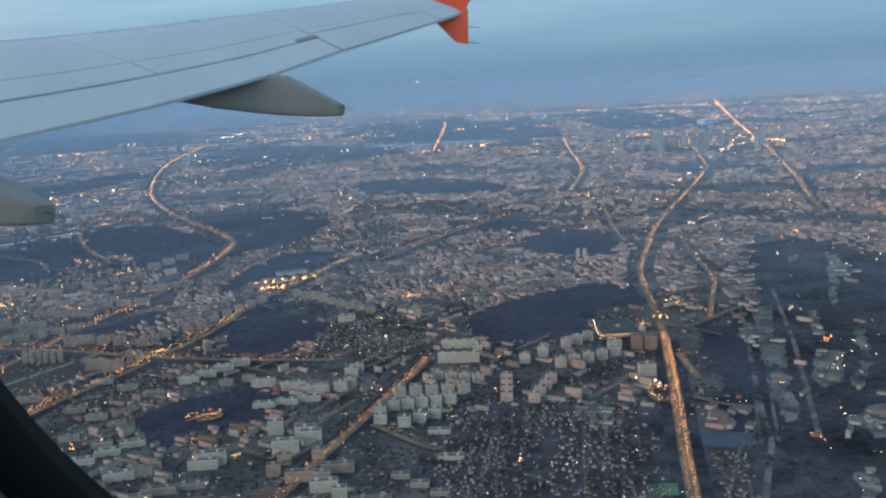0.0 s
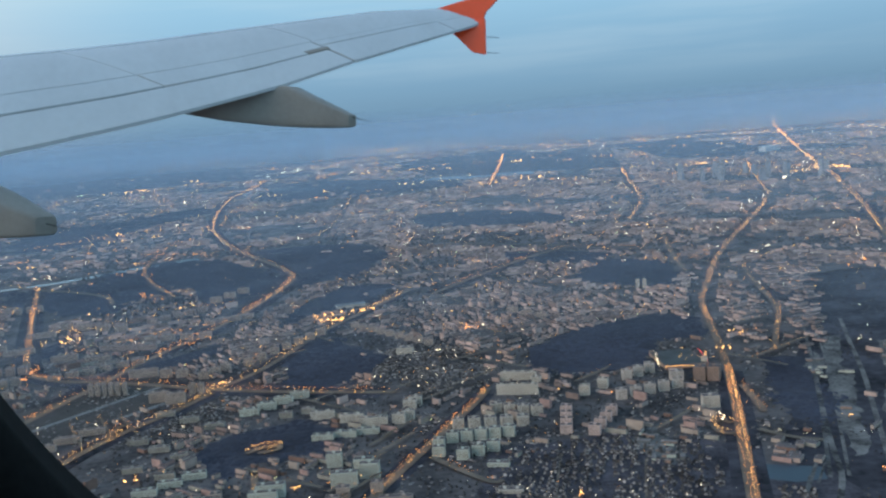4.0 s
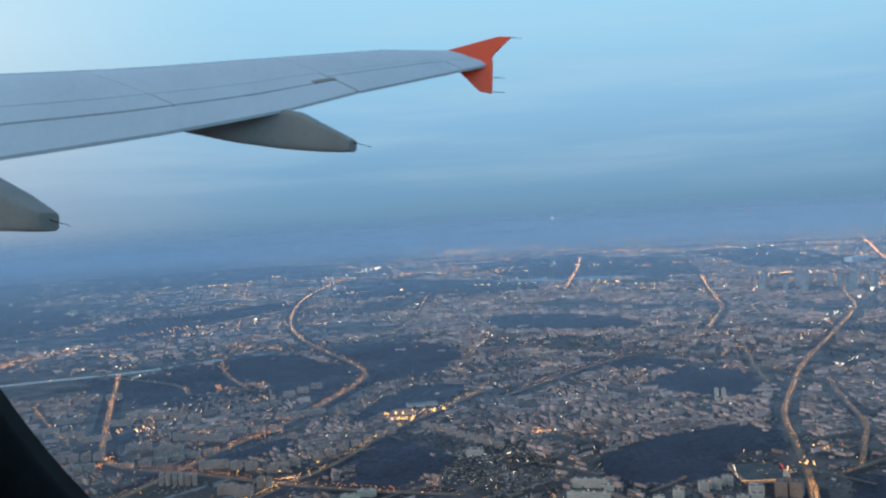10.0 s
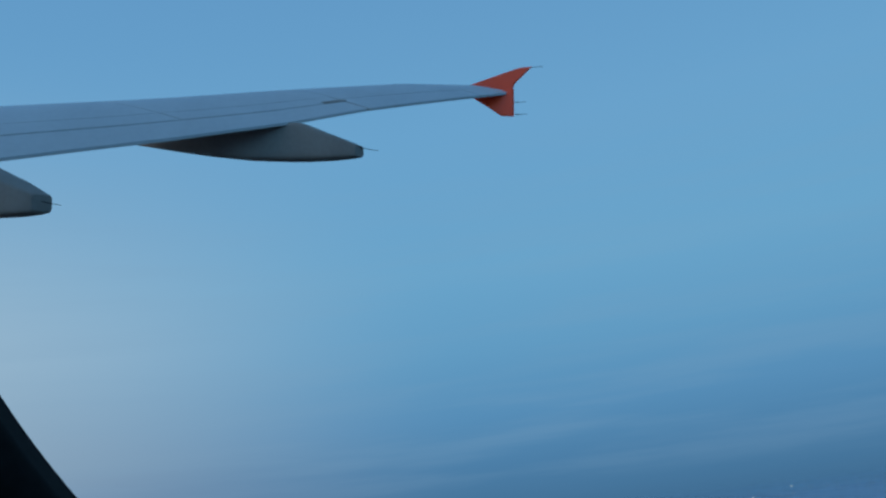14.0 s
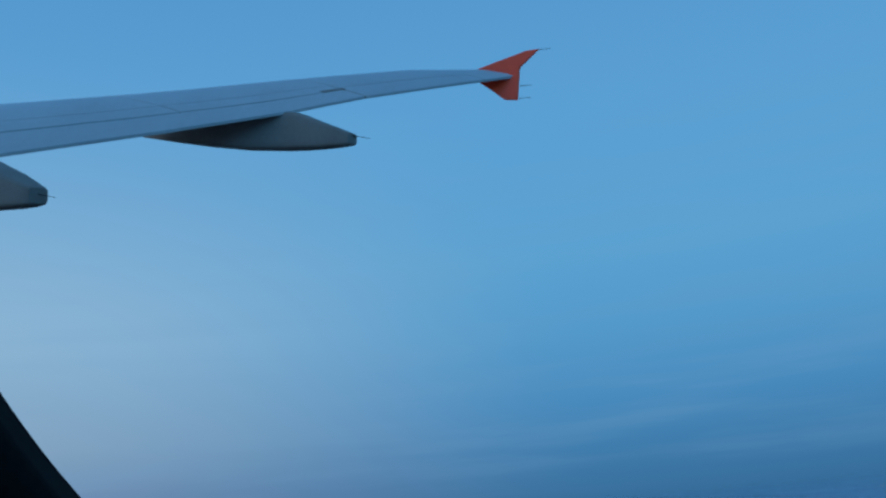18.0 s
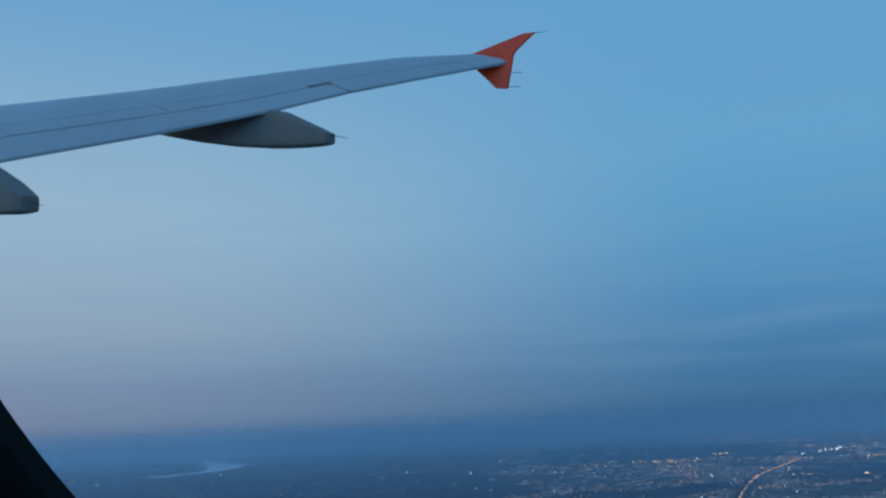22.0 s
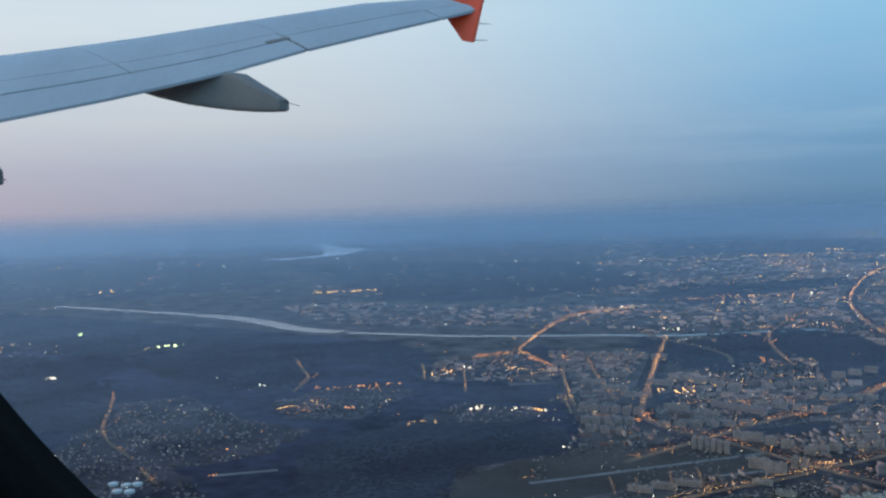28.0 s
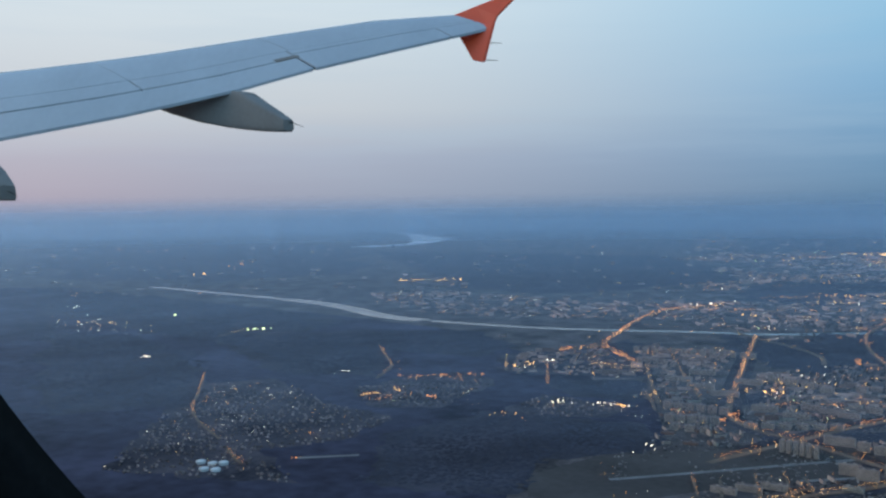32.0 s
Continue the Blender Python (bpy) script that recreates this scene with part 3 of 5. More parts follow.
lamp_field((-126, 506), (-112, 482), 14, "y", 0.9)
lamp_field((-331, 999), (-232, 936), 16, "o", 0.8)
lamp_field((-484, 1089), (-472, 1276), 12, "o", 0.6)
lamp_field((295, 2910), (434, 2805), 10, "o", 0.9)
lamp_field((1402, 3424), (1125, 2468), 20, "o", 0.7)
lamp_field((127, 892), (183, 931), 8, "o", 0.6)
lamp_field((226, 844), (571, 1535), 30, "w", 0.8)
lamp_field((255, 623), (286, 659), 8, "o", 1.1)
lamp_field((216, 700), (245, 747), 9, "w", 1)
lamp_field((-335, 1223), (-297, 1247), 5, "o", 0.6)
lamp_field((-351, 877), (-183, 784), 14, "o", 0.5)
lamp_field((-55, 316), (-27, 317), 8, "y", 0.8)
lamp_field((-129, 328), (-124, 330), 6, "y", 1.3)
lamp_field((-66, 311), (-59, 308), 5, "y", 1)
lamp_field((-135, 448), (-112, 456), 14, "y", 1.1)
lamp_field((89, 361), (93, 346), 8, "w", 0.9)
lamp_field((-1083, 1067), (-1012, 1140), 26, "y", 1.6)
lamp_field((-767, 551), (-764, 575), 12, "g", 1.5)
lamp_field((-938, 567), (-941, 575), 4, "g", 1.5)
lamp_field((-974, 464), (-906, 509), 9, "y", 0.7)
lamp_field((-697, 397), (-693, 405), 6, "w", 1.2)
lamp_field((-1472, 937), (-1481, 965), 5, "y", 1.4)
lamp_field((-1565, 1071), (-1778, 1283), 9, "o", 0.6)
lamp_field((-445, 409), (-436, 439), 16, "y", 1.1)
lamp_field((-425, 400), (-430, 435), 10, "o", 1)
lamp_field((-408, 429), (-404, 436), 6, "o", 1.3)
lamp_field((-474, 468), (-433, 519), 26, "o", 1)
lamp_field((-441, 556), (-431, 575), 10, "y", 1.5)
lamp_field((-433, 591), (-436, 599), 2, "w", 2)
lamp_field((-339, 469), (-333, 479), 10, "w", 1.1)
lamp_field((-320, 482), (-295, 486), 10, "w", 0.7)
lamp_field((-302, 490), (-296, 486), 5, "y", 1.9)
lamp_field((-356, 284), (-353, 288), 4, "o", 1.8)
lamp_field((-390, 322), (-392, 328), 3, "o", 1.2)
lamp_field((-517, 459), (-517, 463), 2, "w", 1.3)
lamp_field((-251, 576), (-243, 587), 9, "y", 1.6)
lamp_field((-235, 477), (-243, 523), 12, "o", 1)
lamp_field((-184, 518), (-154, 565), 26, "o", 0.8)
lamp_field((-453, 1121), (-361, 1168), 12, "y", 1.4)
lamp_field((-455, 1230), (-387, 1251), 10, "y", 1.2)
lamp_field((-445, 949), (-436, 962), 5, "y", 1.2)
lamp_field((-551, 1008), (-518, 1058), 9, "w", 0.8)
lamp_field((-253, 741), (-225, 694), 9, "o", 1.1)
lamp_field((-237, 413), (-236, 418), 3, "w", 1.6)
lamp_field((-441, 680), (-384, 633), 10, "o", 1.1)
lamp_field((-456, 642), (-446, 679), 12, "o", 1.3)
lamp_field((-569, 1305), (-448, 1613), 16, "o", 0.6)
lamp_field((-868, 817), (-626, 962), 20, "o", 0.5)
lamp_field((-347, 417), (-339, 434), 6, "y", 0.8)
lamp_field((-311, 520), (-190, 682), 40, "y", 0.6)
lamp_field((-403, 671), (-324, 715), 30, "o", 0.5)
lamp_field((-274, 496), (-234, 490), 24, "o", 0.6)
lamp_field((-234, 551), (-164, 602), 50, "o", 0.5)
lamp_field((-283, 616), (-224, 617), 24, "y", 0.5)
lamp_field((-524, 1133), (-360, 1300), 40, "o", 0.6)
lamp_field((-550, 966), (-304, 1100), 40, "o", 0.5)
lamp_field((178, 390), (187, 393), 9, "o", 1.2)
lamp_field((126, 293), (132, 285), 5, "o", 0.7)
lamp_field((136, 343), (138, 339), 4, "y", 0.8)
lamp_field((136, 324), (136, 322), 2, "w", 1.2)
lamp_field((116, 238), (116, 238), 2, "y", 1.5)
lamp_field((173, 372), (168, 349), 7, "w", 0.5)
lamp_field((195, 392), (184, 357), 7, "w", 0.5)
lamp_field((260, 557), (255, 515), 6, "w", 0.7)
lamp_field((148, 305), (152, 291), 8, "w", 0.5)
lamp_field((129, 260), (119, 232), 6, "w", 0.5)
lamp_field((210, 492), (191, 440), 4, "w", 0.6)
lamp_field((281, 544), (279, 534), 3, "y", 1)
lamp_field((-43, 266), (-31, 266), 9, "g", 0.3)
lamp_field((-41, 262), (-29, 261), 9, "g", 0.3)
lamp_field((-35, 257), (-27, 256), 7, "g", 0.3)
lamp_field((30, 287), (31.5, 287), 4, "y", 1.6)
lamp_field((-50, 258), (-40, 262), 10, "o", 0.9)
lamp_field((66, 256), (74, 256), 5, "g", 0.25)
lamp_field((-22, 256), (-14, 262), 8, "y", 0.8)
# scattered lights of the far city, out to the haze
far_rng = np.random.default_rng(5)
for heading in np.arange(-12, 29, 2.1):
    for dist in (1700, 2350, 3050, 3550):
        a = radians(heading + far_rng.uniform(-0.9, 0.9))
        d = dist * far_rng.uniform(0.9, 1.06)
        wide = far_rng.uniform(0.02, 0.045)
        lamp_field((d * math.sin(a), d * math.cos(a)), (d * math.sin(a + wide), d * math.cos(a + wide)), int(far_rng.integers(4, 10)), "oyyoo"[int(far_rng.integers(5))], far_rng.uniform(0.6, 1.25))

# ---- woods ----
def near_road(x, y, extra, share=1.0):
    bad = np.zeros(x.shape, bool)
    for line, w, belt in road_lines:
        m = np.flatnonzero((x > line[:, 0].min() - 30) & (x < line[:, 0].max() + 30) & (y > line[:, 1].min() - 30) & (y < line[:, 1].max() + 30))
        for part in np.array_split(m, max(1, len(m) // 2000)):
            if len(part):
                d = np.hypot(x[part, None] - line[None, :, 0], y[part, None] - line[None, :, 1]).min(1)
                bad[part] |= d < w * 0.5 + extra[part] + belt * share
    return bad


wood_polys = []
CLUMP = np.array([(1, 0, 0), (0.3, 0.95, 0.1), (-0.8, 0.6, 0), (-0.8, -0.6, 0.1), (0.3, -0.95, 0), (0.35, 0.2, 1), (-0.3, -0.2, 0.9)], float)
CLUMP_F = [(0, 1, 5), (1, 2, 5), (2, 6, 5), (2, 3, 6), (3, 4, 6), (4, 5, 6), (4, 0, 5)]


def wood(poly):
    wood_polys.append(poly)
    # floor sheet in the dark tree tone hides brighter ground between the clumps
    sheet("wood_floor", uneven_outline(poly, 0.05 * np.ptp(poly, axis=0).max(), 0.06 * np.ptp(poly, axis=0).max()), 0.03 + 0.002 * len(wood_polys), M_WOODFLOOR, "dark floor under bare winter woodland, tinted blue like the trees", "woodland floor")
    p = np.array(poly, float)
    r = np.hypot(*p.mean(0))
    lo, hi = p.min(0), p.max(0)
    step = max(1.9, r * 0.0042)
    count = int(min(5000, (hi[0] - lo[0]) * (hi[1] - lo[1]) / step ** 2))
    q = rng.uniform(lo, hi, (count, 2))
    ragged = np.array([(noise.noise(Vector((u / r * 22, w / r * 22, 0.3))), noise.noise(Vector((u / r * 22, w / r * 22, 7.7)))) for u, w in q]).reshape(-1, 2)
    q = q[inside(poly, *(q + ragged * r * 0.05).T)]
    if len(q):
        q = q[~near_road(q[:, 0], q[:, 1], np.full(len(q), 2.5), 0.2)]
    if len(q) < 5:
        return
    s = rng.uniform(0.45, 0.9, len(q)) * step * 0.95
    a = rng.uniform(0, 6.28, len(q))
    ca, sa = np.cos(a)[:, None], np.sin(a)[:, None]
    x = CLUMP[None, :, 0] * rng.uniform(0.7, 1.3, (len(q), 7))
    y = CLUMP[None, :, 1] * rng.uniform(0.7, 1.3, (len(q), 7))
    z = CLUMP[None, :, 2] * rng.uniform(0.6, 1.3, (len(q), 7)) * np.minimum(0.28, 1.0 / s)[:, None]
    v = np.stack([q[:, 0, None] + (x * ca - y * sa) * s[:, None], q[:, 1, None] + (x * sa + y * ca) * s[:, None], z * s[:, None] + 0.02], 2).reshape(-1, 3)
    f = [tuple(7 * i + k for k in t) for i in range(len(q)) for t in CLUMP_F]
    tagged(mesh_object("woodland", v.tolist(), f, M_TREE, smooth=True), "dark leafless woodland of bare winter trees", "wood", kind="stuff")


wood([(-139, 2325), (-51, 2977), (183, 2785), (397, 2311), (330, 1804), (184, 1849), (-37, 1964)])
wood([(-1482, 3155), (-1242, 3553), (-630, 2872), (-501, 2335), (-787, 2315), (-1023, 2167)])
wood([(-564, 1175), (-610, 1384), (-493, 1432), (-418, 1614), (-386, 1450), (-426, 1252), (-468, 1082)])
wood([(-289, 2095), (-106, 1924), (8, 1818), (25, 1628), (-146, 1582), (-304, 1620), (-369, 1750)])
wood([(471, 2735), (639, 2760), (712, 2074), (601, 1783), (434, 1885)])
wood([(-399, 819), (-349, 783), (-281, 740), (-250, 675), (-301, 691), (-364, 744)])
wood([(-210, 966), (-166, 980), (-87, 952), (-59, 861), (-77, 773), (-109, 731), (-124, 723), (-141, 797), (-176, 875)])
wood([(-333, 870), (-303, 928), (-227, 915), (-186, 845), (-147, 771), (-151, 675), (-178, 653), (-222, 771), (-255, 756)])
wood([(-113, 643), (-89, 711), (-46, 708), (-66, 638), (-100, 602), (-116, 573)])
wood([(-58, 1157), (-27, 1206), (51, 1186), (107, 1111), (129, 1027), (96, 1002), (-0, 1033), (-44, 1056)])
wood([(83, 686), (119, 748), (152, 717), (156, 655), (141, 616), (110, 627), (82, 649)])
wood([(37, 820), (90, 804), (132, 773), (90, 736), (43, 755)])
wood([(-108, 528), (-81, 541), (-41, 486), (-51, 455), (-70, 430), (-88, 443)])
wood([(32, 479), (57, 511), (110, 540), (130, 519), (126, 480), (96, 475), (87, 428), (46, 428), (29, 447)])
wood([(-138, 2598), (-15, 2844), (69, 2340), (-41, 2216)])
wood([(444, 1061), (419, 923), (331, 724), (346, 785)])
wood([(185, 1965), (352, 1988), (331, 1841), (191, 1807)])
wood([(-312, 739), (-286, 742), (-265, 708), (-287, 697)])
wood([(-104, 373), (-74, 389), (-53, 370), (-59, 345), (-85, 338), (-95, 318), (-110, 354)])
wood([(136, 432), (156, 427), (130, 336), (119, 352)])
wood([(-933, 422), (-819, 466), (-616, 405), (-499, 320), (-536, 285), (-550, 247)])
wood([(-749, 493), (-693, 623), (-595, 695), (-499, 636), (-493, 576), (-569, 562), (-490, 461), (-559, 430)])
wood([(-360, 348), (-355, 426), (-268, 461), (-237, 413), (-268, 365), (-240, 311), (-296, 279)])
wood([(-451, 705), (-451, 741), (-367, 625), (-420, 665)])
wood([(-393, 527), (-342, 572), (-300, 515), (-342, 496)])
wood([(-388, 762), (-302, 826), (-243, 882), (-208, 771), (-286, 671), (-330, 739)])
wood([(-1480, 671), (-1084, 673), (-827, 691), (-727, 653), (-749, 493), (-1083, 491)])
wood([(-4298, 1955), (-2254, 1887), (-1284, 1209), (-1312, 865), (-1662, 754)])
wood([(-1845, 1737), (-1100, 1926), (-648, 1400), (-767, 1039), (-924, 1054)])
wood([(-265, 561), (-257, 586), (-239, 553), (-250, 538)])
wood([(-205, 463), (-146, 547), (-140, 524), (-193, 455)])

# short side streets between the quarters
street_rng = np.random.default_rng(23)
for k in range(130):
    a, d = radians(street_rng.uniform(-20, 30)), 1 / street_rng.uniform(1 / 1500, 1 / 300)
    if a > 0.22 and d < 560:
        continue
    u, w = -d * math.sin(a), d * math.cos(a)
    turn = 0.25 + 0.18 * round(3 * (math.sin(u / 310 + 1.3) + math.cos(w / 270 + u / 500))) + (math.pi / 2 if street_rng.random() < 0.4 else 0)
    if any(inside(q, u, w) for q in wood_polys + [SCRUB, GARDENS, TOWERS]):
        continue
    half = street_rng.uniform(0.02, 0.045) * d
    road("side_street", 1.4 + d * 0.0008, 12, street_rng.uniform(0.1, 0.35), "o", [(u - half * math.cos(turn), w - half * math.sin(turn)), (u, w), (u + half * math.cos(turn + 0.06), w + half * math.sin(turn + 0.06))], 1.0)

# single lit windows and yard lamps sprinkled over the built-up land, none in the woods
sprinkle = np.random.default_rng(11)
for colour, count in (("y", 900), ("o", 950), ("w", 520)):
    a = np.radians(sprinkle.uniform(-34, 31, count))
    d = 1 / sprinkle.uniform(1 / 1750, 1 / 240, count)
    p = np.column_stack([d * np.sin(a), d * np.cos(a)])
    keep = ~(inside(GARDENS, *p.T) & (sprinkle.random(count) < (0.3 if colour == "w" else 0.85)))
    keep &= ~((a > 0.26) & (d < 620) & (sprinkle.random(count) < 0.85))
    keep &= (d > 480) | (sprinkle.random(count) < (0.75 if colour == "w" else 0.4))
    keep &= ~(inside(FARMS, *p.T) & (sprinkle.random(count) < 0.6))
    for poly in wood_polys:
        keep &= ~inside(poly, *p.T)
    p, d = p[keep], d[keep]
    size = 0.00031 * (d + 60) * np.interp(d, [700, 1500], [1.0, 1.35]) * sprinkle.uniform(0.4, 1.4, len(p))
    bulbs("lamp_cluster", np.column_stack([p, 1.6 + size]), size, M_LAMP[colour], "scattered " + COLOUR_WORD[colour] + " lamps among houses and blocks", "lamps")

# ---- districts of joined houses and blocks ----
districts = []


def district(kind, density, poly):
    districts.append((kind, density, poly))


district("block", 0.7, [(-429, 705), (-330, 739), (-280, 647), (-191, 707), (-146, 547), (-204, 482), (-215, 451), (-254, 468), (-298, 526)])
district("house", 0.85, [(-181, 359), (-145, 416), (-124, 466), (-103, 391), (-176, 349)])
district("house", 0.26, [(-408, 214), (-472, 274), (-564, 362), (-540, 416), (-445, 381), (-384, 379), (-368, 330), (-383, 284), (-323, 264)])
district("house", 0.3, [(-425, 391), (-470, 427), (-466, 495), (-439, 526), (-409, 497), (-385, 420)])
district("house", 0.25, [(-340, 409), (-299, 462), (-298, 498), (-359, 488)])
district("block", 0.35, [(-484, 595), (-447, 689), (-353, 605), (-345, 575), (-433, 538)])
district("block", 0.24, [(-961, 895), (-901, 979), (-644, 990), (-534, 1075), (-410, 1500), (-261, 962), (-501, 880), (-662, 793), (-785, 775)])
district("block", 0.25, [(-1489, 925), (-1286, 1051), (-1806, 1311), (-1873, 1236)])
district("house", 0.12, [(-933, 422), (-1083, 491), (-942, 584), (-773, 588), (-732, 500)])
district("house", 0.95, [(3, 218), (1, 292), (7, 334), (26, 336), (35, 340), (56, 340), (84, 321), (79, 280), (64, 216)])
district("house", 0.9, [(88, 287), (102, 280), (92, 226), (72, 232)])
district("house", 0.8, [(-48, 425), (-48, 499), (-18, 518), (11, 462), (6, 413), (-27, 412)])
district("hall", 0.6, [(105, 341), (122, 326), (112, 300), (96, 302)])
district("hall", 0.5, [(194, 669), (255, 671), (170, 445), (131, 433)])
district("block", 0.10, TOWERS)
taken = []


BOX_F = np.array([(0, 1, 5, 4), (1, 2, 6, 5), (2, 3, 7, 6), (3, 0, 4, 7), (4, 5, 6, 7)])
GABLE_F = [(0, 1, 5, 4), (2, 3, 7, 6), (1, 2, 6, 9, 5), (3, 0, 4, 8, 7), (4, 5, 9, 8), (6, 7, 8, 9)]


def boxes(name, x, y, a, l, w, h, label, category, gable=False, wall=M_WALL):
    n = len(x)
    if n == 0:
        return
    ca, sa = np.cos(a), np.sin(a)
    cx = np.array([-1, 1, 1, -1, -1, 1, 1, -1]) / 2
    cy = np.array([-1, -1, 1, 1, -1, -1, 1, 1]) / 2
    cz = np.array([0, 0, 0, 0, 1, 1, 1, 1])
    if gable:
        cx, cy, cz = np.append(cx, [-0.5, 0.5]), np.append(cy, [0, 0]), np.append(cz * 0.6, [1, 1])
    lx, ly = cx[None] * l[:, None], cy[None] * w[:, None]
    v = np.stack([x[:, None] + lx * ca[:, None] - ly * sa[:, None], y[:, None] + lx * sa[:, None] + ly * ca[:, None], cz[None] * h[:, None] + 0.0 * lx], 2).reshape(-1, 3)
    k = len(cx)
    faces = GABLE_F if gable else BOX_F.tolist()
    mi = [0, 0, 0, 0, 1, 1] if gable else [0, 0, 0, 0, 1]
    f = [tuple(k * i + q for q in t) for i in range(n) for t in faces]
    ob = mesh_object(name, v.tolist(), f, [wall, M_ROOF if wall is M_DIM else M_TILE if gable else M_FLAT], mi * n)
    tagged(ob, label, category, kind="stuff")


def scatter(r0, r1, cell, az0, az1):
    """Jittered places on the land between two distances and two headings to the left."""
    g = np.arange(-r1, r1, cell)
    x, y = [q.ravel() for q in np.meshgrid(g, np.arange(0, r1, cell))]
    x, y = x + rng.uniform(-0.35, 0.35, x.shape) * cell, y + rng.uniform(-0.35, 0.35, y.shape) * cell
    r, az = np.hypot(x, y), np.degrees(np.arctan2(-x, y))
    m = (r > r0) & (r < r1) & (az > az0) & (az < az1)
    return x[m], y[m]


def patchy(x, y, size):
    return np.array([noise.noise(Vector((px / size, py / size, 3.1))) for px, py in zip(x, y)])


def grid_turn(x, y):
    """Street grids keep one direction over a quarter."""
    return np.round((np.sin(x / 310 + 1.3) + np.cos(y / 270 + x / 500)) * 3) / 3 * 0.55 + 0.25


UNIT = [(-0.5, -0.5), (0.5, -0.5), (0.5, 0.5), (-0.5, 0.5)]


def shared_mesh(name, verts, faces, mat):
    me = bpy.data.meshes.new(name)
    me.from_pydata(verts, [], faces)
    me.materials.append(mat)
    return me


WALL_MESH = [shared_mesh("wall", [(u, v, z) for z in (0, 1) for u, v in UNIT], BOX_F.tolist(), m) for m in M_TOWN]
ROOF_MESH = shared_mesh("roof", [(u * 0.96, v * 0.9, z) for z in (1.002, 1.05) for u, v in UNIT], BOX_F.tolist(), M_FLAT)
HUT_MESH = shared_mesh("stair_head", [(0.2 + u * 0.14, v * 0.4, z) for z in (1.05, 1.22) for u, v in UNIT], BOX_F.tolist(), M_FLAT)
HOUSE_MESH = [shared_mesh("wall", [(u, v, z) for z in (0, 0.6) for u, v in UNIT] + [(-0.5, 0, 0.98), (0.5, 0, 0.98)],
                          [(0, 1, 5, 4), (2, 3, 7, 6), (1, 2, 6, 9, 5), (3, 0, 4, 8, 7)], m) for m in M_HOUSE]
GABLE_MESH = shared_mesh("roof", [(-0.55, -0.58, 0.54), (0.55, -0.58, 0.54), (0.55, 0, 1.0), (-0.55, 0, 1.0), (0.55, 0.58, 0.54), (-0.55, 0.58, 0.54),
                                  (-0.55, -0.58, 0.60), (0.55, -0.58, 0.60), (0.55, 0, 1.06), (-0.55, 0, 1.06), (0.55, 0.58, 0.60), (-0.55, 0.58, 0.60)],
                         [(6, 7, 8, 9), (9, 8, 10, 11), (0, 3, 2, 1), (3, 5, 4, 2), (0, 1, 7, 6), (4, 5, 11, 10), (1, 2, 8, 7), (2, 4, 10, 8), (3, 0, 6, 9), (5, 3, 9, 11)], M_TILE)
CHIMNEY_MESH = shared_mesh("chimney", [(0.2 + u * 0.12, 0.15 + v * 0.14, z) for z in (0.7, 1.2) for u, v in UNIT], BOX_F.tolist(), M_TONE[5])


def single_building(x, y, a, l, w, h, name="town_building", group="town buildings"):
    tone = int(rng.integers(0, 6))
    ob = tagged(new(name, WALL_MESH[tone]), ["cream", "beige", "pinkish", "sand-coloured", "grey-green", "brown brick"][tone] + " plaster town building with dark flat roof", "building", group)
    ob.matrix_world = pose(x, y, 0, 0, 0, math.degrees(a)) @ Matrix.Diagonal((l, w, h, 1))
    for name, me in (("roof", ROOF_MESH), ("stair_head", HUT_MESH)):
        new(name, me).parent = ob


def single_house(x, y, a, l, w, h):
    tone = int(rng.integers(0, 5))
    ob = tagged(new("house", HOUSE_MESH[tone]), "small " + ["cream", "beige", "pinkish", "sand-coloured", "grey-green"][tone] + " house with dark pitched roof", "house", "garden houses")
    ob.matrix_world = pose(x, y, 0, 0, 0, math.degrees(a)) @ Matrix.Diagonal((l, w, h, 1))
    for name, me in (("roof", GABLE_MESH), ("chimney", CHIMNEY_MESH)):
        new(name, me).parent = ob


def house_streets():
    """Small houses in rows along lanes, within the house districts."""
    spots = []
    for kind, dens, poly in districts:
        p = np.array(poly, float)
        if kind != "house" or np.hypot(*p.mean(0)) > 700:
            continue
        c, turn = p.mean(0), (1.38 if p[0, 0] in (3, 88) else 0.12 + 0.3 * math.sin(p[0, 0]))
        half = np.hypot(*(p - c).T).max()
        u, w = [q.ravel() for q in np.meshgrid(np.arange(-half, half, 1.55), np.arange(-half, half, 2.7))]
        w = w + np.where(np.round(w / 2.7).astype(int) % 2 == 0, 0.75, -0.35)
        loose = 1.0 if p[0, 0] in (3, 88) else 0.6
        u, w = u + rng.normal(0, 0.7, u.shape), w + rng.normal(0, loose, u.shape)
        x, y = c[0] + u * math.cos(turn) - w * math.sin(turn), c[1] + u * math.sin(turn) + w * math.cos(turn)
        keep = inside(poly, x, y) & (rng.random(len(x)) < dens * (0.8 + 1.1 * patchy(x, y, 24)))
        for line in wood_polys:
            keep &= ~inside(line, x, y)
        keep &= ~near_road(x, y, np.full(len(x), 0.8)) & (np.hypot(x, y) < 640)
        for tx, ty, tr in taken:
            keep &= np.hypot(x - tx, y - ty) > tr * 0.8
        spots.append(np.column_stack([x, y, turn + np.where(rng.random(len(x)) < 0.25, 1.57, 0) + rng.normal(0, 0.08, len(x))])[keep])
    return np.vstack(spots).T


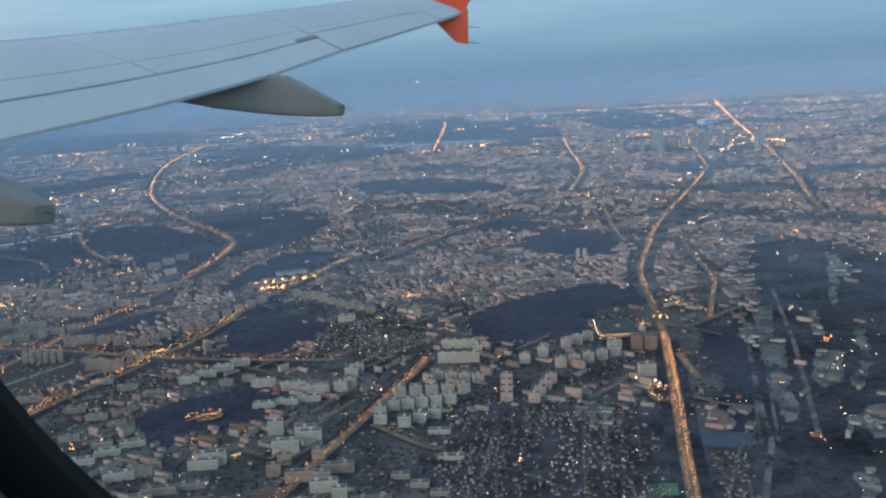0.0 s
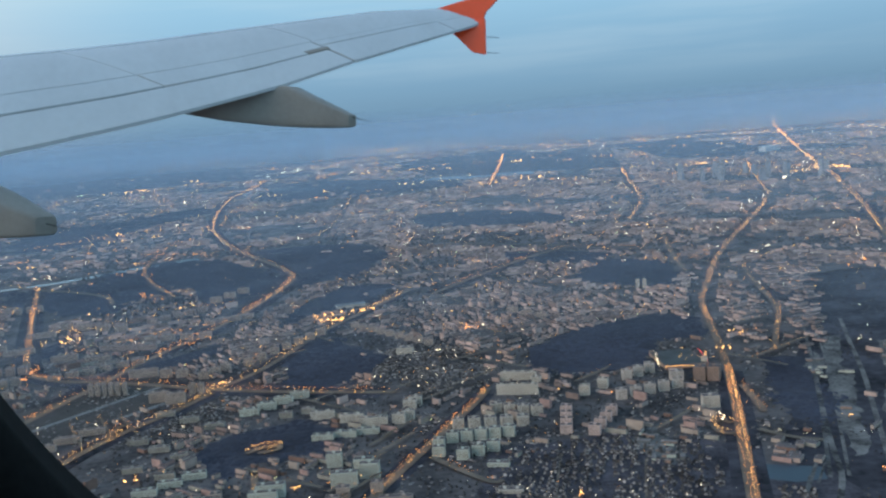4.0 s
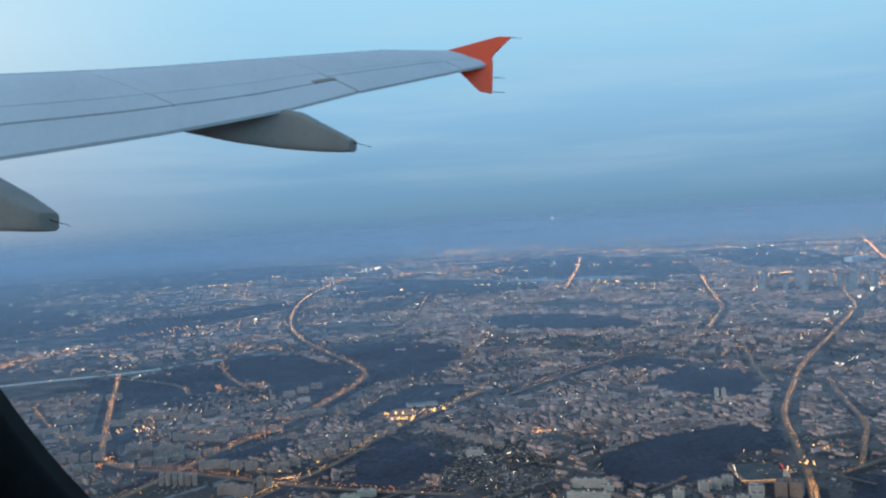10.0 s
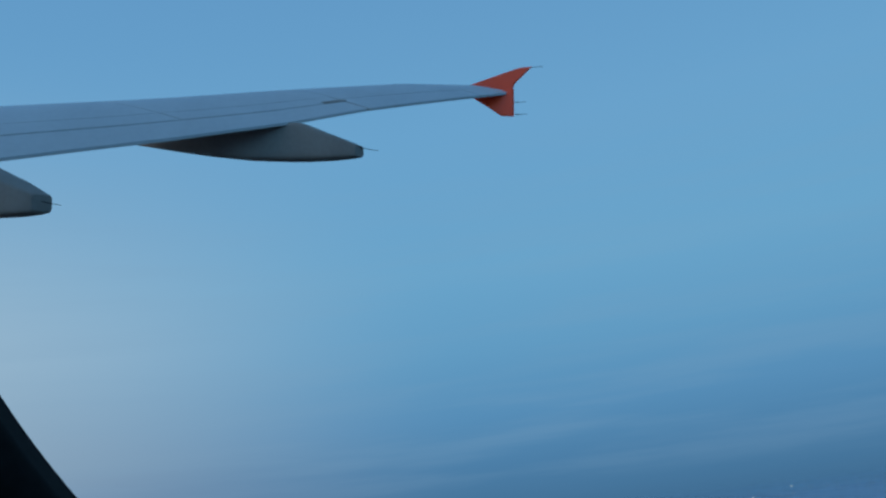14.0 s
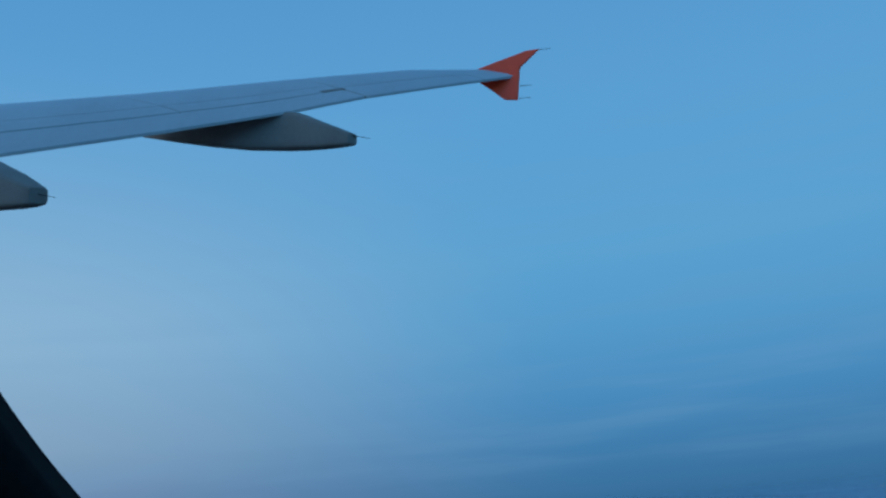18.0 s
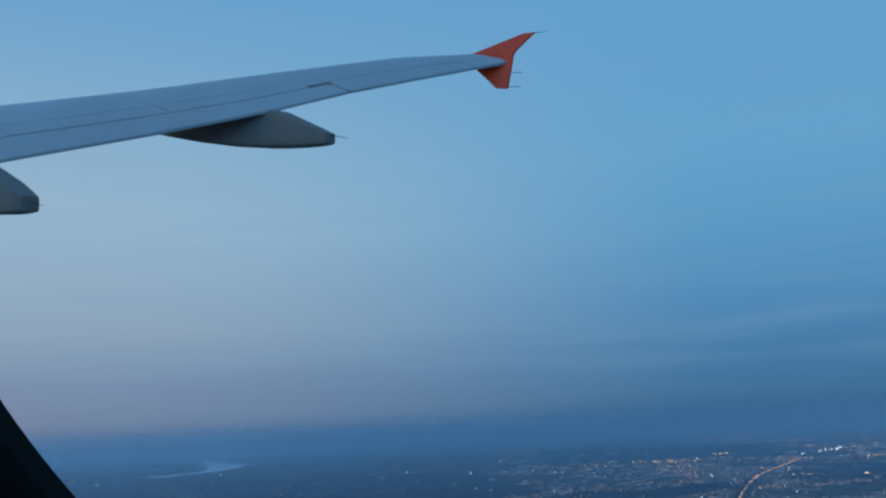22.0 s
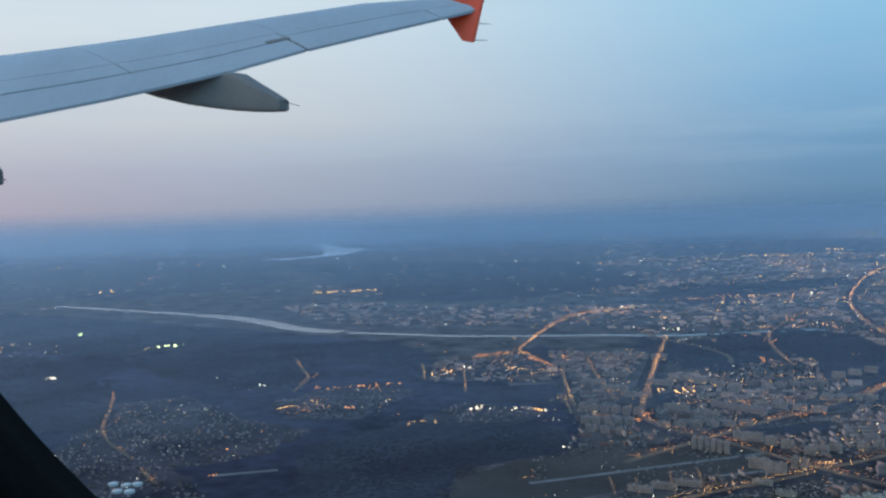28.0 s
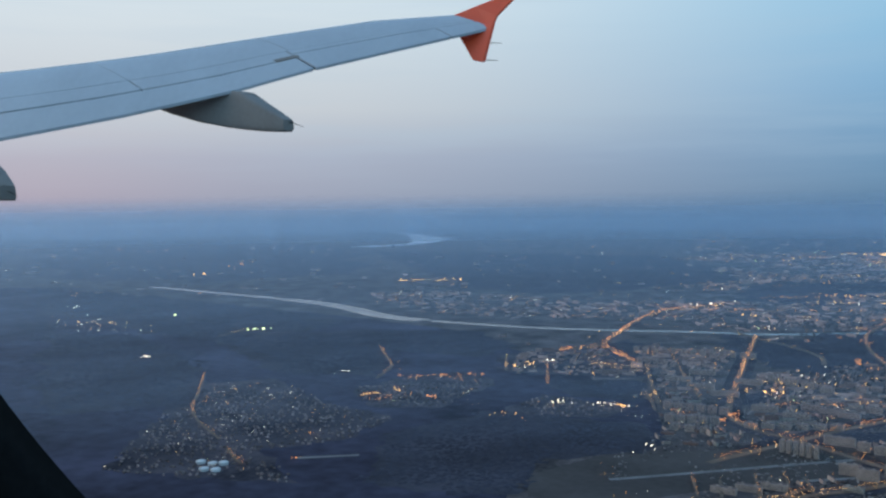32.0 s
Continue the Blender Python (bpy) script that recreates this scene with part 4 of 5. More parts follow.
def build_city():
    for r0, r1, cell, size in ((230, 620, 4.6, 150), (620, 1050, 5.6, 180), (1050, 1800, 7.8, 260), (1800, 3000, 11.5, 380), (3000, 4700, 19.0, 560)):
        x, y = scatter(r0, r1, cell, -34, 72)
        az, r = np.degrees(np.arctan2(-x, y)), np.hypot(x, y)
        kind = np.zeros(len(x), int)
        wave = np.clip((28 - az + 14 * patchy(x, y, size)) / 14, 0, 1)
        dens = 0.50 * wave + (1 - wave) * np.where(r > 2000, 0.006, 0.006)
        dens = np.where(r > 2400, dens * np.where(az > 8, 0.25, 0.6), dens)
        dens = np.where((az < -19) & (r < 700), 0.05, dens)
        gaps = patchy(x, y, size * 0.55) + 0.45 * patchy(y, x, size * 0.2)
        dens = np.clip(dens + wave * gaps * 1.7, 0.004, 0.92)
        dens = np.where(r > 1500, dens * 0.75, dens)
        dens = np.where((az < -17) & (r < 620), 0.015, dens)
        for k, d, poly in districts:
            m = inside(poly, x, y)
            dens[m] = d + (0.0 if k == "house" and d > 0.7 else 0.2 * patchy(x[m], y[m], 60))
            kind[m] = {"block": 0, "house": 1, "hall": 2}[k]
        for poly in wood_polys:
            dens[inside(poly, x, y)] = 0.005
        dens[inside(AIRFIELD, x, y)] = 0
        for line, wid in ((RIVER, 20), (RIVER_SOUTH, 50)):
            p = resample(line, 12)
            near = np.zeros(len(x), bool)
            for part in np.array_split(np.arange(len(x)), max(1, len(x) // 2000)):
                near[part] = np.hypot(x[part, None] - p[None, :, 0], y[part, None] - p[None, :, 1]).min(1) < wid
            dens[near] = 0
        for tx, ty, tr in taken:
            dens[np.hypot(x - tx, y - ty) < tr] = 0
        dens[inside(FARMS, x, y) & (kind == 0) & (dens < 0.06)] = 0
        keep = rng.random(len(x)) < dens
        x, y, kind, r = x[keep], y[keep], kind[keep], r[keep]
        keep = ~near_road(x, y, np.full(len(x), cell * 0.35 + np.where(r > 500, 2.6, 1.2)))
        x, y, kind, r = x[keep], y[keep], kind[keep], r[keep]
        n = len(x)
        a = grid_turn(x, y) + np.where(rng.random(n) < 0.5 + 1.6 * patchy(x, y, 55), math.pi / 2, 0) + rng.normal(0, 0.04, n)
        u = rng.random(n)
        low = (kind == 0) & (rng.random(n) < 0.45) & (r < 1050)
        l = np.where(low, rng.uniform(0.35, 0.8, n), rng.uniform(0.8, 1.9, n)) * cell
        w = np.where(low, rng.uniform(0.22, 0.36, n), rng.uniform(0.20, 0.32, n)) * cell
        h = np.where(low, rng.uniform(0.8, 1.5, n), np.where(u < 0.8, rng.uniform(1.0, 1.9, n), rng.uniform(1.9, 3.6, n))) * (1 + r / 6000)
        hall = kind == 2
        l[hall], w[hall], h[hall] = rng.uniform(0.8, 1.5, hall.sum()) * cell, rng.uniform(0.5, 0.9, hall.sum()) * cell, rng.uniform(1.0, 1.7, hall.sum())
        house = kind == 1
        b = ~house
        if r0 < 300:
            order = np.argsort(r + np.where(b, 0, 1e6))[:260]
            for q in order:
                single_building(x[q], y[q], a[q], l[q], w[q], h[q])
            b[order] = False
            west_side = np.degrees(np.arctan2(-x, y)) > 19
            order = np.argsort(r + np.where(b & west_side, 0, 1e6))[:min(240, int((b & west_side).sum()))]
            for q in order:
                single_building(x[q], y[q], a[q], l[q], w[q], h[q], "estate_building", "estate buildings")
            b[order] = False
        boxes("city_blocks", x[b], y[b], a[b], l[b], w[b], h[b], "pale plaster apartment blocks and low buildings of a town quarter", "city blocks")
        if house.any():
            xx, yy, aa = x[house], y[house], a[house]
            m = len(xx)
            if r1 < 700:
                xx, yy, aa = house_streets()
                m = len(xx)
            k = rng.random(m) < 0.035
            if k.any():
                s = 0.0003 * (np.hypot(xx[k], yy[k]) + 60) * rng.uniform(0.5, 1.2, k.sum())
                bulbs("porch_lamps", np.column_stack([xx[k], yy[k] - 1.0, 0.6 + s]), s, M_LAMP["w"], "small white porch lamps among garden houses", "lamps")
            if r0 < 300:
                order = np.argsort(np.hypot(xx, yy))
                for q in order[:300]:
                    single_house(xx[q], yy[q], aa[q], rng.uniform(0.8, 1.3), rng.uniform(0.65, 0.95), rng.uniform(0.7, 1.1))
                xx, yy, aa = xx[order[300:]], yy[order[300:]], aa[order[300:]]
            m = len(xx)
            rural = np.degrees(np.arctan2(-xx, yy)) > 30
            for q, wall, word in ((~rural, M_COTTAGE, "small detached houses with dark pitched roofs"), (rural, M_DIM, "dim village houses with dark pitched roofs")):
                m = int(q.sum())
                boxes("house_rows", xx[q], yy[q], aa[q], rng.uniform(0.8, 1.5, m), rng.uniform(0.65, 1.1, m), rng.uniform(0.7, 1.2, m), word, "houses", True, wall)
        # lit windows and yard lamps among the houses
        k = rng.random(n) < (0.20 if r1 < 700 else 0.42) * (1 + 2.2 * patchy(x, y, size * 0.3))
        k &= ~inside(GARDENS, x, y) | (rng.random(n) < 0.15)
        if k.any():
            c = rng.random(n)
            for key, lo, hi in (("o", 0.0, 0.5), ("y", 0.5, 0.76), ("w", 0.76, 0.97), ("g", 0.97, 1.0)):
                q = k & (c >= lo) & (c < hi)
                if q.any():
                    s = 0.00031 * (r[q] + 60) * np.interp(r[q], [700, 2000], [1.0, 1.2]) * rng.uniform(0.55, 1.2, q.sum()) ** 2
                    bulbs("yard_lamps", np.column_stack([x[q] + l[q] * 0.4, y[q] - w[q] * 0.8, 0.8 + s]), s, M_LAMP[key], "scattered " + COLOUR_WORD[key] + " yard lamps among buildings", "lamps")


# ---- single apartment buildings ----
def apartment(length, height, depth, tone):
    """Slab block: plinth, walls with storey bands, flat roof with parapet and stair heads."""
    base = new("apartment_block")
    tagged(base, ["cream", "beige", "pinkish", "pale sand", "pale green-grey", "brown brick"][tone % 6] + (" darker-toned" if tone > 5 else "") + " concrete slab apartment block with flat roof", "building", "apartment blocks")
    l, d, h = length / 2, depth / 2, height

    def box(name, x0, x1, y0, y1, z0, z1, mat):
        v = [(x0, y0, z0), (x1, y0, z0), (x1, y1, z0), (x0, y1, z0), (x0, y0, z1), (x1, y0, z1), (x1, y1, z1), (x0, y1, z1)]
        return mesh_object(name, v, BOX_F.tolist() + [(3, 2, 1, 0)], mat, parent=base)

    paint = FACADES[tone]
    box("wall", -l, l, -d, d, 0, h, paint)
    box("roof", -l + 0.08, l - 0.08, -d + 0.08, d - 0.08, h, h + 0.06, M_FLAT)
    box("parapet", -l, l, -d, -d + 0.08, h, h + 0.16, paint)
    box("parapet", -l, l, d - 0.08, d, h, h + 0.16, paint)
    for k in range(max(1, int(length / 4))):
        x = -l + (k + 0.5) * length / max(1, int(length / 4))
        box("stair_head", x - 0.5, x + 0.5, -0.4, 0.4, h + 0.06, h + 0.55, paint)
    for k in range(1, max(2, int(h / 0.42))):
        z = k * h / max(2, int(h / 0.42))
        box("window_band", -l + 0.2, l - 0.2, -d - 0.02, d + 0.02, z, z + 0.13, M_FLAT)
    return base


def apartment_row(a, b, count, length, height, depth, tone):
    first = None
    for k in range(count):
        t = k / max(1, count - 1)
        x, y = a[0] + (b[0] - a[0]) * t, a[1] + (b[1] - a[1]) * t
        turn = math.degrees(math.atan2(-x, y)) * 0.9 + (6 if tone in (1, 3) else -9) + rng.normal(0, 2)
        m = pose(x, y, 0, 0, 0, turn)
        if first is None:
            first = apartment(length, height, depth, tone)
            first.matrix_world = m
        else:
            copy_thing(first, m)
        taken.append((x, y, length * 0.55 + 1.0))


apartment_row((21.8, 424.6), (21.8, 424.6), 1, 16.5, 3.9, 2.4, 0)
apartment_row((19.7, 402.8), (19.7, 402.8), 1, 18.1, 4.5, 2.4, 0)
apartment_row((29.1, 413.8), (29.1, 413.8), 1, 3.9, 4.1, 3.0, 0)
apartment_row((47.9, 394.4), (57.2, 402.5), 2, 4.4, 4.3, 3.0, 0)
apartment_row((69.4, 412.3), (81.3, 420.8), 3, 4.3, 4.5, 3.0, 1)
apartment_row((62.0, 385.0), (87.8, 394.3), 5, 4.4, 4.2, 3.0, 1)
apartment_row((90.1, 405.9), (90.1, 405.9), 1, 5.9, 4.1, 3.0, 1)
apartment_row((37.0, 370.9), (34.1, 347.5), 4, 4.4, 3.6, 3.2, 2)
apartment_row((54.4, 365.4), (44.4, 344.3), 4, 4.3, 3.8, 3.2, 2)
apartment_row((9.1, 380.1), (25.3, 372.5), 4, 4.5, 3.8, 3.2, 3)
apartment_row((-7.0, 363.0), (18.6, 361.0), 5, 4.5, 4.1, 3.2, 3)
apartment_row((-9.3, 347.6), (12.4, 350.1), 5, 4.4, 4.0, 3.2, 4)
apartment_row((-14.6, 342.4), (-14.5, 334.0), 2, 4.4, 3.6, 3.2, 4)
apartment_row((-5.7, 329.0), (5.6, 335.2), 3, 4.4, 3.8, 3.2, 4)
apartment_row((6.5, 319.2), (6.5, 319.2), 1, 7.7, 1.6, 3.0, 4)
apartment_row((-52.6, 331.2), (-52.6, 331.2), 1, 5.6, 5.1, 3.2, 4)
apartment_row((-41.1, 322.7), (-38.7, 318.1), 2, 7.0, 5.3, 3.2, 4)
apartment_row((-46.9, 311.1), (-46.9, 311.1), 1, 9.1, 5.2, 3.2, 4)
apartment_row((-71.7, 307.1), (-71.7, 307.1), 1, 9.9, 4.4, 3.2, 4)
apartment_row((-41.5, 373.7), (-41.5, 373.7), 1, 11.6, 3.8, 2.4, 0)
apartment_row((-31.1, 374.6), (-27.4, 378.2), 2, 5.2, 4.2, 2.6, 0)
apartment_row((-51.0, 381.3), (-64.2, 388.3), 2, 10.1, 3.4, 2.4, 0)
apartment_row((-27.3, 393.5), (-25.0, 397.8), 2, 5.5, 3.9, 2.6, 0)
apartment_row((-169.9, 481.8), (-169.9, 481.8), 1, 14.8, 4.4, 2.6, 6)
apartment_row((-157.2, 478.9), (-148.4, 476.9), 2, 5.9, 4.3, 2.8, 6)
apartment_row((-135.4, 469.7), (-127.0, 483.0), 3, 5.4, 3.9, 2.8, 6)
apartment_row((-186.8, 452.6), (-169.4, 450.8), 6, 2.0, 5.9, 4.0, 6)
apartment_row((-147.4, 433.1), (-138.4, 429.5), 2, 9.0, 5.0, 2.8, 6)
apartment_row((-134.1, 443.3), (-129.8, 442.4), 2, 2.9, 5.1, 3.4, 6)
apartment_row((94.0, 366.3), (94.0, 366.3), 1, 6.7, 4.7, 4.0, 3)
apartment_row((100.0, 403.8), (105.8, 402.5), 2, 5.0, 6.2, 6.0, 5)
apartment_row((108.0, 426.3), (108.0, 426.3), 1, 2.6, 3.8, 3.0, 0)
apartment_row((-33.3, 490.8), (-33.3, 490.8), 1, 8.6, 3.3, 5.0, 0)
apartment_row((-66.6, 562.7), (-20.9, 505.2), 9, 4.8, 3.3, 2.4, 6)
apartment_row((115.8, 616.6), (120.0, 615.2), 2, 2.3, 6.1, 3.0, 0)
apartment_row((-98.1, 401.1), (-79.1, 422.5), 4, 8.4, 3.1, 2.6, 4)
apartment_row((-43.0, 364.9), (-60.7, 361.4), 3, 8.7, 2.3, 2.6, 4)
apartment_row((-117.8, 316.1), (-103.7, 329.6), 3, 8.6, 2.2, 2.6, 4)
apartment_row((-163.6, 390.7), (-177.4, 372.2), 3, 10.8, 2.6, 2.6, 6)
apartment_row((-117.0, 492.2), (-85.4, 549.7), 7, 4.8, 3.9, 2.6, 6)
apartment_row((29.9, 571.9), (45.2, 551.2), 3, 6.6, 3.4, 2.6, 6)
apartment_row((-73.7, 303.6), (-73.7, 303.6), 1, 9.8, 3.2, 2.6, 4)
apartment_row((-89.8, 304.7), (-89.8, 304.7), 1, 3.8, 3.6, 2.6, 6)
apartment_row((-100.5, 299.7), (-100.5, 299.7), 1, 9.9, 2.8, 2.6, 4)
apartment_row((-93.3, 301.8), (-93.3, 301.8), 1, 6.5, 3.2, 2.6, 10)
apartment_row((-49.1, 293.6), (-49.1, 293.6), 1, 4.4, 3.8, 3.0, 6)
apartment_row((-39.9, 286.8), (-39.9, 286.8), 1, 9.2, 3.7, 2.8, 9)
apartment_row((-32.6, 284.3), (-32.6, 284.3), 1, 5.3, 4.1, 2.8, 6)
apartment_row((-46.4, 302.4), (-46.4, 302.4), 1, 4.5, 3.5, 3.0, 6)
apartment_row((-35.2, 303.8), (-35.2, 303.8), 1, 4.1, 3.9, 3.0, 6)
apartment_row((-28.3, 292.3), (-28.3, 292.3), 1, 10.8, 3.0, 2.6, 6)
apartment_row((-31.7, 278.2), (-31.7, 278.2), 1, 8.6, 3.6, 3.0, 0)
apartment_row((-26.6, 270.6), (-26.6, 270.6), 1, 4.4, 4.3, 3.0, 4)
apartment_row((-38.1, 261.4), (-38.1, 261.4), 1, 4.3, 5.2, 3.0, 4)
apartment_row((-19.5, 257.7), (-19.5, 257.7), 1, 7.7, 3.1, 3.0, 4)
apartment_row((-0.8, 252.5), (-0.8, 252.5), 1, 2.9, 3.0, 3.0, 0)
apartment_row((-16.7, 267.4), (-16.7, 267.4), 1, 11.6, 1.4, 3.0, 10)
apartment_row((-48.2, 277.9), (-48.2, 277.9), 1, 10.4, 1.5, 3.0, 11)
apartment_row((-52.0, 267.2), (-52.0, 267.2), 1, 11.8, 2.1, 6.0, 10)
apartment_row((-84.2, 285.8), (-84.2, 285.8), 1, 10.9, 2.3, 2.4, 10)
apartment_row((-88.9, 281.0), (-88.9, 281.0), 1, 7.2, 2.3, 2.4, 10)
apartment_row((-74.7, 288.1), (-74.7, 288.1), 1, 9.1, 1.9, 2.4, 10)
apartment_row((9.2, 295.4), (9.2, 295.4), 1, 8.1, 1.3, 3.0, 0)
apartment_row((-70.2, 275.6), (-70.2, 275.6), 1, 7.0, 1.8, 2.6, 11)
apartment_row((-60.1, 265.9), (-60.1, 265.9), 1, 7.7, 2.1, 2.6, 10)
apartment_row((-7.9, 283.4), (3.8, 268.3), 3, 5.8, 1.6, 2.6, 10)
apartment_row((-6.8, 251.5), (-6.8, 251.5), 1, 6.3, 2.3, 3.0, 6)
apartment_row((8.5, 241.6), (8.5, 241.6), 1, 6.1, 1.9, 3.0, 6)
apartment_row((-29.0, 247.3), (-7.2, 234.9), 3, 6.7, 3.5, 3.0, 4)
apartment_row((-51.0, 248.2), (-37.5, 237.6), 2, 6.8, 3.6, 3.0, 6)
apartment_row((-80.8, 393.9), (-71.8, 397.8), 2, 5.6, 2.5, 2.6, 10)
apartment_row((-137.2, 408.7), (-110.0, 386.5), 3, 8.3, 2.3, 2.6, 10)
apartment_row((-138.0, 372.7), (-114.4, 351.3), 3, 8.2, 2.1, 2.6, 10)
apartment_row((-129.9, 340.4), (-115.1, 331.5), 2, 7.2, 2.0, 2.6, 10)
apartment_row((-261.2, 475.3), (-239.4, 486.0), 5, 4.9, 4.0, 4.0, 6)
apartment_row((-279.8, 506.0), (-245.8, 509.6), 6, 4.7, 4.2, 4.0, 7)
apartment_row((-249.4, 459.2), (-232.8, 463.0), 3, 4.7, 3.5, 4.0, 6)
apartment_row((-317.5, 586.9), (-269.9, 558.9), 3, 17.8, 3.1, 3.0, 6)
apartment_row((-316.9, 619.0), (-275.6, 604.5), 2, 18.0, 3.3, 3.0, 6)
apartment_row((-407.3, 679.2), (-318.6, 704.8), 13, 3.8, 4.2, 4.0, 6)
apartment_row((-377.9, 635.4), (-348.9, 635.4), 5, 3.6, 4.0, 4.0, 7)
apartment_row((-267.2, 626.9), (-224.7, 608.2), 4, 8.3, 4.0, 4.0, 6)
apartment_row((-232.2, 533.7), (-210.3, 526.5), 2, 14.6, 3.2, 4.0, 6)
apartment_row((-212.7, 553.7), (-188.6, 547.0), 3, 11.5, 3.2, 4.0, 7)
apartment_row((-193.4, 570.0), (-159.1, 567.8), 4, 7.5, 3.3, 4.0, 6)
apartment_row((-220.0, 489.2), (-182.9, 513.6), 6, 6.4, 3.0, 4.0, 6)
apartment_row((-208.5, 623.8), (-181.4, 650.7), 5, 6.6, 3.6, 4.0, 7)
apartment_row((-165.2, 605.5), (-142.5, 615.6), 4, 7.3, 3.4, 4.0, 6)
apartment_row((-180.5, 686.1), (-166.7, 716.6), 3, 8.4, 3.9, 4.0, 6)
apartment_row((-247.0, 448.5), (-227.1, 436.2), 2, 6.9, 1.2, 3.0, 11)


def landmark_box(name, label, category, x, y, turn, l, w, h, wall, roof):
    base = tagged(new(name), label, category)
    for part_name, z0, z1, k, mat in (("wall", 0, h, 1.0, wall), ("roof", h, h + 0.05 * h + 0.05, 0.97, roof)):
        mesh_object(part_name, [(u * l * k, v * w * k, z) for z in (z0, z1) for u, v in UNIT], BOX_F.tolist(), mat, parent=base)
    base.matrix_world = pose(x, y, 0, 0, 0, turn)
    taken.append((x, y, max(l, w) * 0.6))
    return base


def lit_edge(name, a, b, r, z, colour):
    p = np.linspace(a, b, max(3, int(math.dist(a, b) / (r * 2.6))))
    return bulbs(name, np.column_stack([p, np.full(len(p), z)]), np.full(len(p), r), M_LAMP[colour], "line of " + COLOUR_WORD[colour] + " lamps along a roof edge", "lamps")


landmark_box("shopping_centre", "long white-roofed shopping centre among lit car parks", "building", -76, 632, 14, 20, 9, 1.3, M_TONE[0], M_CONCRETE)
landmark_box("exhibition_hall", "long pale hall with lit front beyond the river", "building", 646, 1921, 45, 62, 16, 9, M_PALE, M_PALE)
hall = landmark_box("works_hall", "large dark flat-roofed works hall edged with lamps", "building", 98, 436, 4, 20, 27, 1.6, M_TONE[5], M_SLATE)
lit_edge("lamp_line", (87, 421.5), (107, 420), 0.07, 1.8, "y")
lit_edge("lamp_line", (108.5, 421), (111, 449), 0.06, 1.8, "r")
lit_edge("lamp_line", (86.5, 424), (90, 449), 0.045, 1.8, "w")


def yard_shed(x, y, turn, l, w, h, tone):
    ob = tagged(new("yard_shed", SHED_MESH[tone]), ["grey", "pale", "rust brown"][tone] + " flat-roofed shed or stack in a freight yard", "shed", "freight yard sheds")
    ob.matrix_world = pose(x, y, 0.16, 0, 0, turn) @ Matrix.Diagonal((l, w, h, 1))
    new("roof", SHED_ROOF).parent = ob
    taken.append((x, y, l * 0.6))


SHED_MESH = [shared_mesh("wall", [(u, v, z) for z in (0, 1) for u, v in UNIT], BOX_F.tolist(), m) for m in (M_CONCRETE, M_TONE[4], M_TONE[5])]
SHED_ROOF = shared_mesh("roof", [(u * 1.06, v * 1.06, z) for z in (1.0, 1.09) for u, v in UNIT], BOX_F.tolist(), M_ROOF)
shed_rng = np.random.default_rng(31)
for yard in YARDS:
    p = np.array(yard, float)
    lo, hi = p.min(0), p.max(0)
    q = shed_rng.uniform(lo, hi, (26, 2))
    for x, y in q[inside(yard, *q.T)]:
        yard_shed(x, y, -22 + shed_rng.normal(0, 6) + 90 * (shed_rng.random() < 0.3), shed_rng.uniform(1.2, 5.0), shed_rng.uniform(0.8, 2.0), shed_rng.uniform(0.4, 1.1), int(shed_rng.integers(0, 3)))


def skyscraper(x, y, l, w, h, turn):
    base = landmark_box("skyscraper", "slim grey office tower of the city centre", "building", x, y, turn, l, w, h, M_GLASS, M_ROOF)
    tagged(base, group="centre towers")
    mesh_object("crown", [(u * l * 0.5, v * w * 0.5, z) for z in (h * 1.05, h * 1.12) for u, v in UNIT], BOX_F.tolist(), M_GLASS, parent=base)


for k in range(16):
    d = rng.random()
    cx0, cy0 = 330 + 190 * d + rng.normal(0, 18), 1330 + 120 * rng.random() - 60 * d
    skyscraper(cx0, cy0, rng.uniform(5, 9), rng.uniform(5, 8), rng.uniform(10, 26), rng.uniform(0, 90))


def radio_mast(x, y, h, colour):
    base = tagged(new("radio_mast"), "thin lattice radio mast with warning lamps in the haze", "mast")
    for i in range(3):
        a = i * 2.094
        rod("mast_leg", (4 * math.cos(a), 4 * math.sin(a), 0), (0.6 * math.cos(a), 0.6 * math.sin(a), h), 1.1, M_ROOF, base)
    for k in (0.5, 0.75, 1.0):
        mesh_object("warning_lamp", (OCT * 2.4 + np.array((0, 0, h * k))).tolist(), OCT_F, M_LAMP[colour], parent=base)
    base.matrix_world = pose(x, y, 0)


def rod(name, a, b, r, mat, parent, label=""):
    a, b = Vector(a), Vector(b)
    q = (b - a).to_track_quat("Z", "Y").to_matrix()
    v = []
    for p, rr in ((a, r), (b, r * 0.5)):
        v += [tuple(p + q @ Vector((rr * math.cos(i * math.pi / 3), rr * math.sin(i * math.pi / 3), 0))) for i in range(6)]
    f = [(i, (i + 1) % 6, 6 + (i + 1) % 6, 6 + i) for i in range(6)] + [tuple(range(5, -1, -1)), tuple(range(6, 12))]
    return mesh_object(name, v, f, mat, parent=parent, label=label)


